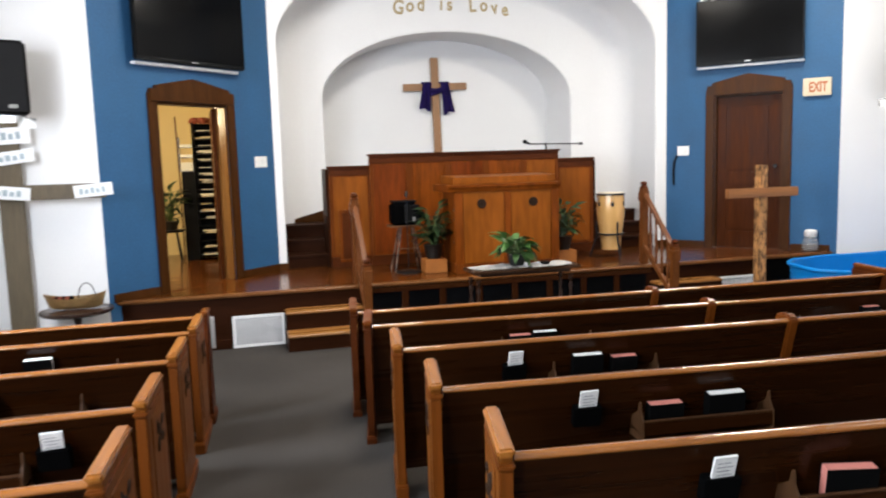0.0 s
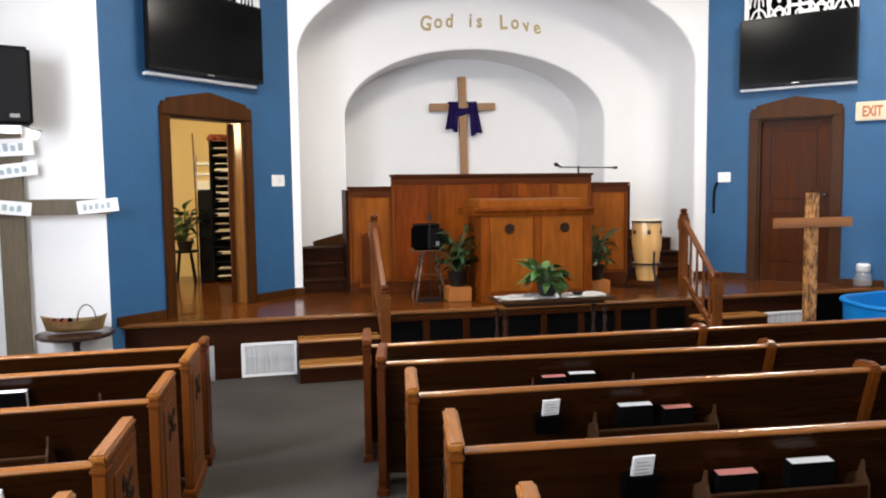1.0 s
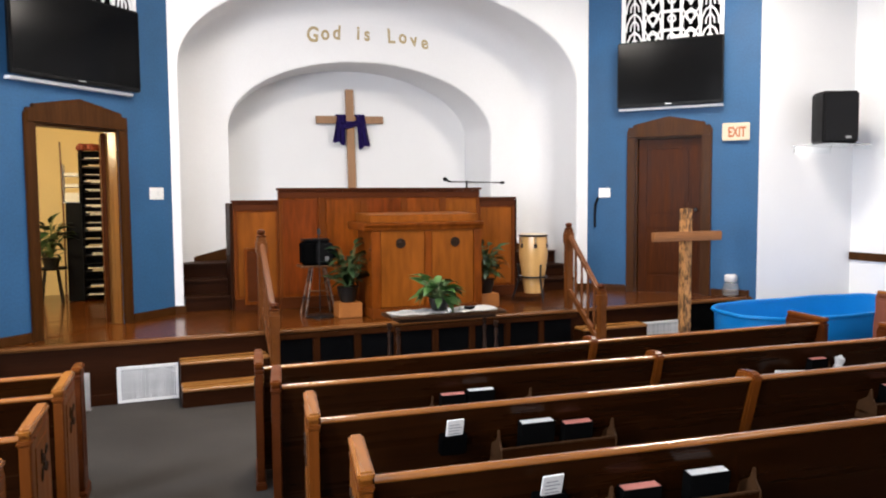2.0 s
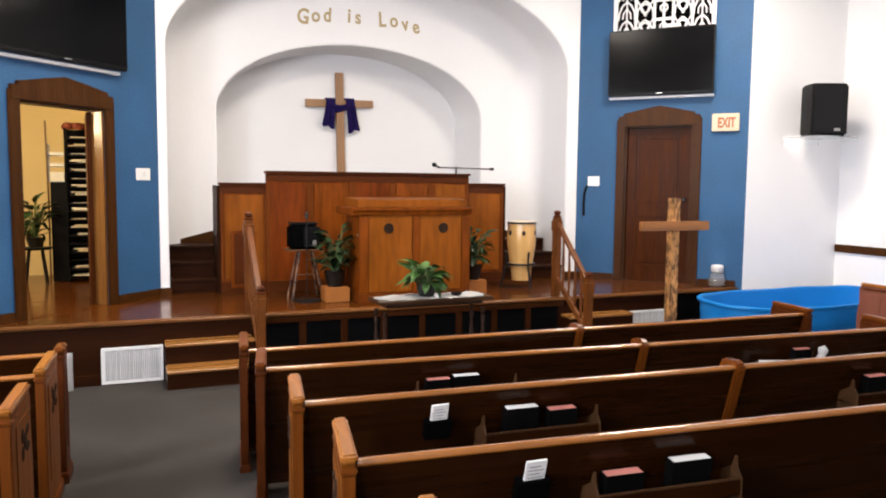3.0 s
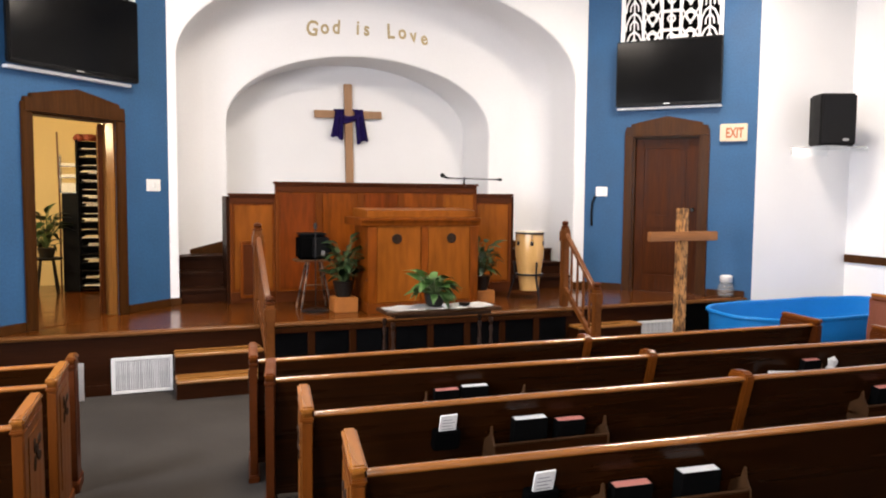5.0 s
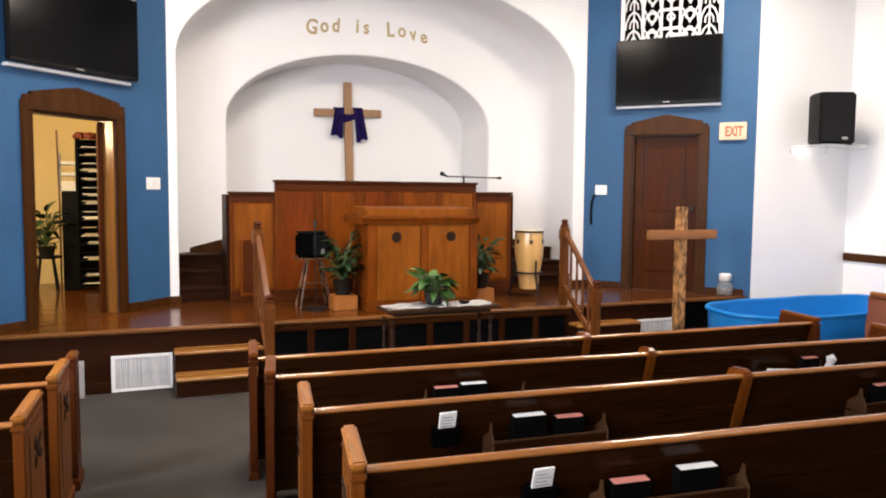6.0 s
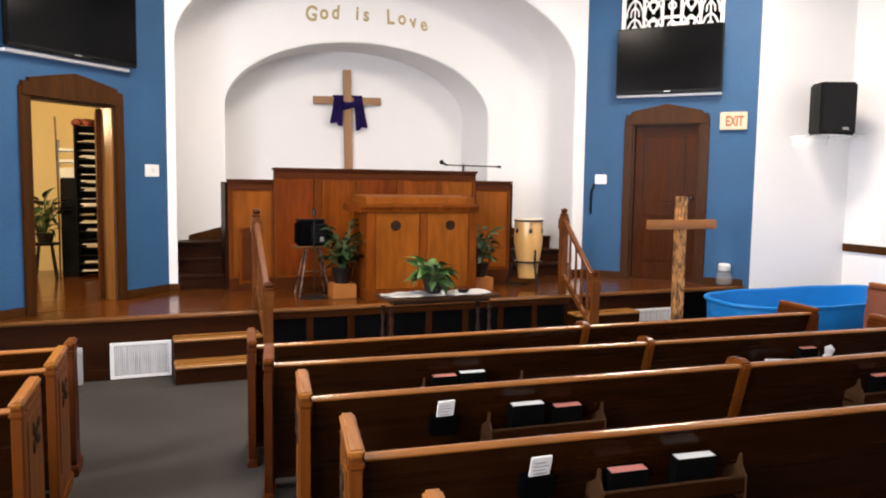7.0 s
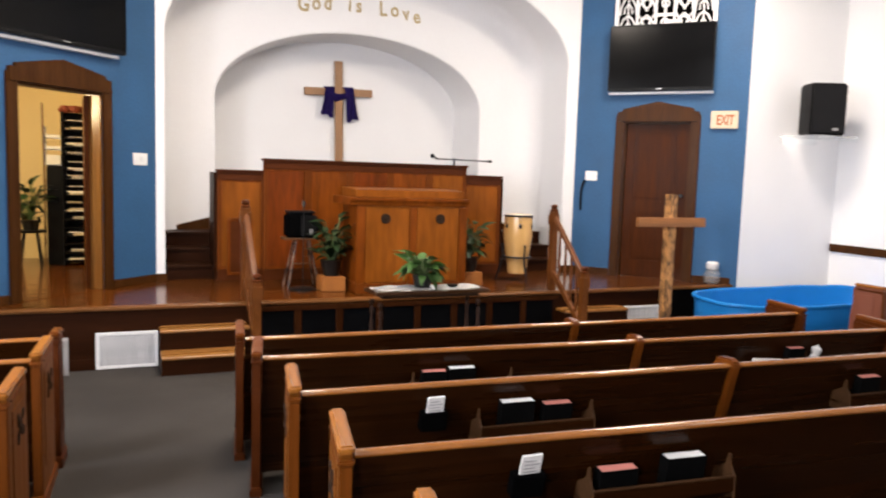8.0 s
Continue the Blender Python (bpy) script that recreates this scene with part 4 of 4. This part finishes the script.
def table_cloth():
    """A lace-edged runner with rounded ends, its edge scalloped and hanging a little over the table's ends."""
    bm = bmesh.new()
    nx, ny = 48, 14
    g = []
    for i in range(nx + 1):
        u = -1 + 2 * i / nx
        half = 0.165 * (1 - abs(u) ** 7 * 0.45) + 0.006 * math.sin(i * 1.9)
        row = []
        for j in range(ny + 1):
            v = -1 + 2 * j / ny
            x, y = -0.015 + 0.56 * u * (1 - 0.05 * v * v), -0.03 + half * v
            over = max(0.0, abs(x) - 0.535)
            z = 0.7495 + 0.004 * (1 + math.sin(9 * x + 3) * math.sin(17 * y)) + 0.004 * (1 + math.sin(31 * x + 6 * v)) * abs(v) ** 4
            row.append(bm.verts.new((x, y, z + 0.2 * over)))
        g.append(row)
    for i in range(nx):
        for j in range(ny):
            bm.faces.new((g[i][j], g[i + 1][j], g[i + 1][j + 1], g[i][j + 1]))
    bmesh.ops.solidify(bm, geom=bm.faces[:], thickness=0.004)
    return bm


solid("tablecloth", table_cloth(), CLOTH, "white cloth runner lying on the dark table", "tablecloth", pose(4.015, 6.42, floor_z(6.42)), "", True)
TT = floor_z(6.42) + 0.757
solid("small_bowl", lathe([(0.025, 0), (0.05, 0.012), (0.055, 0.03), (0.045, 0.032)], 18), BLACK, "small dark dish on the white cloth", "dish", pose(4.26, 6.35, TT), "", True)
solid("white_cup", lathe([(0.02, 0), (0.028, 0.012), (0.03, 0.035), (0.025, 0.037)], 18), WHITEMETAL, "small white cup on the table beside the plant", "cup", pose(4.04, 6.30, TT), "", True)


# ---------------------------------------------------------------- plants
def leaf_bm(length, width, droop, fold=0.25):
    bm = bmesh.new()
    n = 7
    rows = []
    for i in range(n + 1):
        u = i / n
        w = width * math.sin(math.pi * min(1, 0.08 + 0.92 * u) ** 0.8) * 0.5
        x = length * u
        z = -droop * length * u * u
        rows.append([bm.verts.new((x, -w, z + fold * w)), bm.verts.new((x, 0, z)), bm.verts.new((x, w, z + fold * w))])
    for a, b in zip(rows, rows[1:]):
        bm.faces.new((a[0], b[0], b[1], a[1])), bm.faces.new((a[1], b[1], b[2], a[2]))
    bmesh.ops.solidify(bm, geom=bm.faces[:], thickness=0.0015)
    return bm


def plant(m, label, pot_bm, pot_mat, pot_top, leaves, stem_h, length, width, material, seed, spread=(15, 75)):
    rnd = random.Random(seed)
    p = thing("potted_plant", m, label, "plant")
    part("pot", pot_bm, pot_mat, p, "", True)
    kinds = [data_of("leaf", leaf_bm(length * k, width * k, d), material, True) for k, d in ((1, 0.5), (0.85, 0.3), (0.7, 0.7), (1.1, 0.65))]
    for i in range(leaves):
        az = 360 * i / leaves * 2.4 + rnd.uniform(-20, 20)
        up = rnd.uniform(*spread)
        h = pot_top + stem_h * (0.15 + 0.85 * rnd.random()) * (0.5 + up / 120)
        out = 0.06 + 0.10 * rnd.random()
        a = radians(az)
        tip = (out * math.cos(a), out * math.sin(a), h)
        part("stem", tube([(0.01 * math.cos(a), 0.01 * math.sin(a), pot_top - 0.02), (0.4 * tip[0], 0.4 * tip[1], pot_top + 0.6 * (h - pot_top)), tip], 0.005, 5), STEM, p, "", True)
        lf = new("leaf", kinds[i % 4])
        lf.parent = p
        lf.matrix_basis = Matrix.Translation(tip) @ pose(0, 0, 0, rnd.uniform(-25, 25), -up + 25, az)
    return p


plant(pose(3.98, 6.43, TT), "lush green broad-leaved plant in a dark pot on the table",
      lathe([(0.07, 0), (0.09, 0.05), (0.10, 0.11), (0.105, 0.12), (0.085, 0.12)], 20), BLACKPOT, 0.11, 64, 0.17, 0.145, 0.10, LEAF, 3, (0, 80))


def planter_box(w):
    return bbox(-w / 2, w / 2, -w / 2, w / 2, 0, 0.16, 0.008)


for _x, _y, _s in ((3.42, 7.72, 5), (5.10, 7.80, 8)):
    solid("planter_box", planter_box(0.26), POT, "square orange-brown wooden planter box on the platform", "planter", pose(_x, _y, PLAT), "planter boxes")
    plant(pose(_x, _y, PLAT + 0.16), "dark green palm-like plant in a black pot on a planter box",
          lathe([(0.08, 0), (0.10, 0.08), (0.115, 0.16), (0.12, 0.17), (0.10, 0.17)], 18), BLACKPOT, 0.16, 80, 0.42, 0.14, 0.068, DARKLEAF, _s, (10, 80))

# ---------------------------------------------------------------- stool, bag, microphone stands
st = thing("stool", pose(3.16, 8.02, PLAT), "small wooden stool with splayed legs on the platform", "stool")
part("seat", bbox(-0.21, 0.21, -0.15, 0.15, 0.53, 0.55, 0.006), RACKWOOD, st, "thin pale brown top")
for _x, _y in ((-1, -1), (1, -1), (1, 1), (-1, 1)):
    part("leg", tube([(0.17 * _x, 0.13 * _y, 0), (0.07 * _x, 0.06 * _y, 0.53)], 0.013, 8), SPECKLED, st, "mottled leg", True)
part("stretcher", tube([(-0.11, -0.09, 0.27), (0.11, -0.09, 0.27)], 0.008, 8), RACKWOOD, st, "", True)
bag = thing("black_case", pose(3.14, 8.02, PLAT + 0.55), "black soft equipment case on the stool", "case")
part("body", bbox(-0.165, 0.155, -0.11, 0.11, 0, 0.27, 0.028, 3), BLACKCLOTH, bag)
part("lid", bbox(-0.155, 0.150, -0.10, 0.10, 0.268, 0.292, 0.010, 2), BLACK, bag)
part("front_pocket", bbox(-0.02, 0.165, -0.135, -0.105, 0.02, 0.25, 0.012, 2), BLACK, bag)
part("flap", bbox(0.10, 0.205, -0.12, -0.06, 0.10, 0.20, 0.018, 2, m=pose(0, 0, 0, 0, 8, 0)), BLACKCLOTH, bag)
part("badge", bbox(0.075, 0.115, -0.138, -0.1355, 0.045, 0.10, 0.001), LADDER, bag, "small grey badge")


def mic_stand(m, label, height, boom=None):
    s = thing("microphone_stand", m, label, "microphone stand", "microphone stands")
    part("base", lathe([(0.15, 0), (0.15, 0.012), (0.13, 0.022), (0.02, 0.03)], 24), IRON, s, "", True)
    part("pole", tube([(0, 0, 0.02), (0, 0, height)], 0.006, 8), IRON, s, "", True)
    part("clip", lathe([(0.02, 0), (0.02, 0.05), (0.012, 0.06)], 10), IRON, s, "", True, pose(0, 0, height))
    if boom:
        part("boom", tube([(0, 0, height), boom], 0.008, 8), IRON, s, "", True)
    return s


mic_stand(pose(3.13, 7.80, PLAT), "thin microphone stand with a black round base", 0.90)

bm_mic = thing("boom_microphone", pose(5.24, 8.63, PLAT + 1.40), "black boom microphone resting above the choir screen", "microphone")
part("pole", tube([(0.0, 0.0, 0.0), (0.0, 0.0, 0.10)], 0.012, 8), IRON, bm_mic, "", True)
part("boom", tube([(-0.26, 0, 0.085), (0.48, 0, 0.075)], 0.009, 8), IRON, bm_mic, "", True)
part("capsule", lathe([(0.012, 0), (0.014, 0.06), (0.026, 0.07), (0.027, 0.10), (0.012, 0.115)], 12), BLACK, bm_mic, "", True, pose(-0.22, 0, 0.08, 0, -65, 0))
part("counterweight", lathe([(0.018, 0), (0.018, 0.05)], 10), IRON, bm_mic, "", True, pose(0.48, 0, 0.075, 0, 90, 0))

# ---------------------------------------------------------------- conga drum
cg = thing("conga_drum", pose(5.86, 8.0, PLAT), "pale varnished conga drum in a black stand", "drum")
part("shell", lathe([(0.115, 0.10), (0.133, 0.25), (0.160, 0.42), (0.177, 0.54), (0.179, 0.62), (0.174, 0.72), (0.167, 0.80)], 32), CONGA, cg, "", True)
part("drum_head", lathe([(0.167, 0.80), (0.167, 0.825), (0.155, 0.832), (0.0, 0.834)], 32), SKIN, cg, "", True)
part("hoop", lathe([(0.168, 0.800), (0.182, 0.800), (0.184, 0.818), (0.170, 0.822)], 32), IRON, cg, "dark steel hoop", True)
part("band", lathe([(0.1705, 0.700), (0.1725, 0.700), (0.1725, 0.716), (0.1705, 0.716)], 32), CHROME, cg, "thin chrome band", True)
for _k in range(6):
    _a = radians(60 * _k + 10)
    _lug = part("lug", bbox(-0.006, 0.010, -0.020, 0.020, 0.66, 0.715, 0.004, m=pose(0.176 * math.cos(_a), 0.176 * math.sin(_a), 0, 0, 0, 60 * _k + 10)), IRON, cg, "dark lug plate")
    part("tension_rod", tube([(0.186 * math.cos(_a), 0.186 * math.sin(_a), 0.70), (0.182 * math.cos(_a), 0.182 * math.sin(_a), 0.81)], 0.004, 6), CHROME, _lug, "", True)
part("stand_ring", lathe([(0.160, 0.29), (0.172, 0.29), (0.172, 0.312), (0.160, 0.312)], 28), IRON, cg, "", True)
for _k in range(3):
    _a = radians(120 * _k - 90)
    part("stand_leg", tube([(0.26 * math.cos(_a), 0.26 * math.sin(_a), 0.0), (0.175 * math.cos(_a), 0.175 * math.sin(_a), 0.28), (0.188 * math.cos(_a), 0.188 * math.sin(_a), 0.46)], 0.013, 8), IRON, cg, "", True)
# ---------------------------------------------------------------- pool and jug
def pool_ring(prof, closed=False):
    """A band round the rounded oval of the tub: profile of (share of the half axes, height)."""
    bm = bmesh.new()
    steps = 72
    rings = []
    for r, z in prof:
        ring = []
        for i in range(steps):
            a = 2 * math.pi * i / steps
            c, s = math.cos(a), math.sin(a)
            sag = (0.008 * math.sin(3 * a) + 0.004 * math.sin(11 * a)) if z > 0.3 else 0
            ring.append(bm.verts.new((1.46 * r * math.copysign(abs(c) ** 0.75, c), 0.69 * r * math.copysign(abs(s) ** 0.75, s), z + sag)))
        rings.append(ring)
    for a, b in zip(rings, rings[1:] + rings[:1] if closed else rings[1:]):
        for i in range(steps):
            bm.faces.new((a[i], a[(i + 1) % steps], b[(i + 1) % steps], b[i]))
    if not closed:
        bm.faces.new(rings[0][::-1]), bm.faces.new(rings[-1])
    return bm


pool = thing("paddling_pool", pose(8.74, 6.20, floor_z(6.2)) @ Matrix.Diagonal((1, 1, 0.91, 1)), "large bright blue plastic oval pool on the floor", "pool")
part("basin", pool_ring([(0.90, 0.0), (0.94, 0.15), (0.955, 0.28), (0.962, 0.295), (0.972, 0.31), (0.975, 0.44), (0.980, 0.57), (0.960, 0.57), (0.953, 0.44), (0.93, 0.2), (0.90, 0.03)]), POOL, pool, "", True)
part("rim", pool_ring([(0.978, 0.555), (0.996, 0.560), (1.006, 0.578), (1.004, 0.598), (0.988, 0.606), (0.968, 0.596), (0.961, 0.575)], True), POOL, pool, "rolled rim", True)
jug = thing("water_jug", pose(8.31, 7.27, PLAT), "translucent plastic jug with a white lid on the platform", "jug")
part("body", lathe([(0.075, 0), (0.10, 0.02), (0.105, 0.10), (0.085, 0.16), (0.06, 0.19)], 20), JUG, jug, "translucent body", True)
part("lid", lathe([(0.07, 0.19), (0.078, 0.20), (0.078, 0.265), (0.06, 0.28)], 20), WHITEMETAL, jug, "white lid", True)

# ---------------------------------------------------------------- things by the left wall
bc = thing("board_cross", pose(-0.80, 6.96, 0.005), "tall weathered board cross with small white signs", "cross")
part("upright", bbox(-0.105, 0.105, 0.0, 0.045, 0.0, 2.75, 0.006), GREYWOOD, bc)
part("cross_arm", bbox(-0.80, 0.82, -0.045, -0.001, 1.62, 1.76, 0.006), GREYWOOD, bc)


def small_sign(m, w, h, label):
    s = thing("small_sign", m, label, "sign", "small white signs")
    part("board", bbox(-w / 2, w / 2, -0.016, 0, -h / 2, h / 2, 0.003), WHITEPAINT, s)
    n = 5
    for k in range(n):
        a = -w * 0.36 + w * 0.72 * k / n
        part("print_bar", bbox(a, a + w * 0.09, -0.019, -0.0165, -h * 0.22, h * (0.22 - 0.1 * (k % 2))), PALEPRINT, s)
    return s


small_sign(pose(0.72 - 0.80, 6.91, 1.70, 0, -5, 0), 0.34, 0.12, "small white wooden word sign on the cross arm")
small_sign(pose(-0.02 - 0.80, 6.91, 1.70, 0, 6, 0), 0.40, 0.12, "small white wooden word sign on the cross arm")
small_sign(pose(-0.80, 6.955, 2.22, 0, -3, 0), 0.42, 0.15, "small white wooden word sign on the cross upright")
small_sign(pose(-0.78, 6.955, 2.02, 0, -7, 0), 0.42, 0.12, "small white wooden word sign on the cross upright")

rt = thing("round_table", pose(-0.28, 6.75, floor_z(6.75)), "small dark round pedestal table by the wall", "table")
part("tabletop", lathe([(0.30, 0.55), (0.32, 0.565), (0.32, 0.585), (0.30, 0.59)], 32), TABLEWOOD, rt, "", True)
part("pedestal", lathe([(0.05, 0.03), (0.03, 0.1), (0.045, 0.25), (0.028, 0.45), (0.05, 0.55)], 14), TABLEWOOD, rt, "", True)
part("foot", lathe([(0.18, 0), (0.17, 0.02), (0.05, 0.035)], 20), TABLEWOOD, rt, "", True)


def boat_bm():
    bm = bmesh.new()
    rows = []
    n = 12
    for i in range(n + 1):
        u = -1 + 2 * i / n
        w = 0.10 * (1 - abs(u) ** 2.6) + 0.006
        lift = 0.05 * abs(u) ** 3
        x = 0.27 * u
        rows.append([bm.verts.new((x, -w, 0.11 + lift)), bm.verts.new((x * 0.9, -w * 0.75, 0.04 + lift * 0.6)), bm.verts.new((x * 0.85, 0, 0.0 + lift * 0.5)),
                     bm.verts.new((x * 0.9, w * 0.75, 0.04 + lift * 0.6)), bm.verts.new((x, w, 0.11 + lift))])
    for a, b in zip(rows, rows[1:]):
        for k in range(4):
            bm.faces.new((a[k], b[k], b[k + 1], a[k + 1]))
    bmesh.ops.solidify(bm, geom=bm.faces[:], thickness=0.012)
    return bm


bt = thing("boat_basket", pose(-0.28, 6.72, floor_z(6.75) + 0.592), "boat-shaped wicker basket with a wire hoop on the round table", "basket")
part("hull", boat_bm(), WICKER, bt, "", True)
part("hoop", tube([(0.10 + 0.075 * math.cos(k * math.pi / 10), 0, 0.10 + 0.14 * math.sin(k * math.pi / 10)) for k in range(11)], 0.005, 6), IRON, bt, "thin wire hoop", True)
for _k in range(7):
    part("dried_flower", lathe([(0.008, 0), (0.024, 0.015), (0.02, 0.035), (0.0, 0.045)], 8), DARKRED if _k % 2 else BLACKCLOTH, bt, "", True, pose(-0.22 + 0.03 * _k, 0.02 * (-1) ** _k, 0.085))

# ---------------------------------------------------------------- back room
rk = thing("paper_rack", pose(0.85, 10.3, PLAT), "tall black rack full of white papers in the back room", "rack")
part("back", bbox(-0.20, 0.20, 0.30, 0.32, 0, 1.92), BLACK, rk)
for _x in (-0.20, 0.18):
    part("side", bbox(_x, _x + 0.02, 0, 0.30, 0, 1.92), BLACK, rk)
_rnd = random.Random(4)
for _k in range(18):
    _z = 0.06 + 0.102 * _k
    part("shelf", bbox(-0.18, 0.18, 0.0, 0.30, _z, _z + 0.012), BLACK, rk)
    for _j in range(_rnd.choice((0, 1, 1, 2, 2, 3))):
        _a, _h = _rnd.uniform(-0.17, -0.06), _rnd.uniform(0.006, 0.016)
        part("paper", bbox(_a, min(0.17, _a + _rnd.uniform(0.16, 0.30)), _rnd.uniform(0.005, 0.05), 0.25, _z + 0.0122 + 0.017 * _j, _z + 0.0125 + 0.017 * _j + _h), _rnd.choice((PAGE, CARD, CREAMSIGN)), rk)
dr = solid("dark_cabinet", bbox(-0.10, 0.10, 0, 0.3, 0, 1.25, 0.01), BLACK, "tall dark cabinet beside the rack", "cabinet", pose(0.58, 10.35, PLAT))
tr = thing("letter_tray", pose(0.56, 10.36, PLAT + 1.25), "silver tiered letter tray with papers on the cabinet", "tray")
for _x in (-0.10, 0.09):
    for _y in (0.02, 0.21):
        part("upright", bbox(_x, _x + 0.01, _y, _y + 0.01, 0, 0.48), CHROME, tr)
for _z in (0.0, 0.19, 0.33):
    part("tier", bbox(-0.088, 0.088, 0.01, 0.23, _z, _z + 0.01, 0.002), CHROME, tr)
    part("paper", bbox(-0.08, 0.08, 0.02, 0.22, _z + 0.0102, _z + (0.13 if _z == 0 else 0.05), 0.002), CARD, tr, "white papers")
solid("wooden_pole", tube([(0, 0, 0), (0.004, 0, 1.0), (-0.012, 0, 2.02)], 0.011, 8), RACKWOOD, "thin brown wooden pole leaning beside the cabinet", "pole", pose(0.45, 10.42, PLAT - 0.004), "", True)
plant(pose(0.30, 10.3, PLAT + 0.45), "dark houseplant on a stool in the back room", lathe([(0.08, 0), (0.11, 0.12), (0.10, 0.12)], 16), BLACKPOT, 0.11, 54, 0.42, 0.20, 0.07, DARKLEAF, 21, (10, 80))
s2 = thing("plant_stool", pose(0.30, 10.3, PLAT), "small dark stool under the houseplant", "stool")
part("seat", lathe([(0.17, 0.42), (0.18, 0.43), (0.18, 0.448), (0.16, 0.45)], 20), BLACK, s2, "", True)
for _k in range(4):
    _a = radians(45 + 90 * _k)
    part("leg", tube([(0.17 * math.cos(_a), 0.17 * math.sin(_a), 0), (0.10 * math.cos(_a), 0.10 * math.sin(_a), 0.42)], 0.012, 8), IRON, s2, "", True)
wr = thing("wreath", pose(0.80, 10.38, PLAT + 1.92), "red and brown dried flower bunch on the rack", "flowers")
for _k in range(16):
    part("bloom", lathe([(0.01, 0), (0.05, 0.03), (0.045, 0.07), (0.0, 0.09)], 8), DARKRED, wr, "", True, pose(_rnd.uniform(-0.15, 0.12), _rnd.uniform(0, 0.15), 0.0, _rnd.uniform(-40, 40), _rnd.uniform(-40, 40), 0))
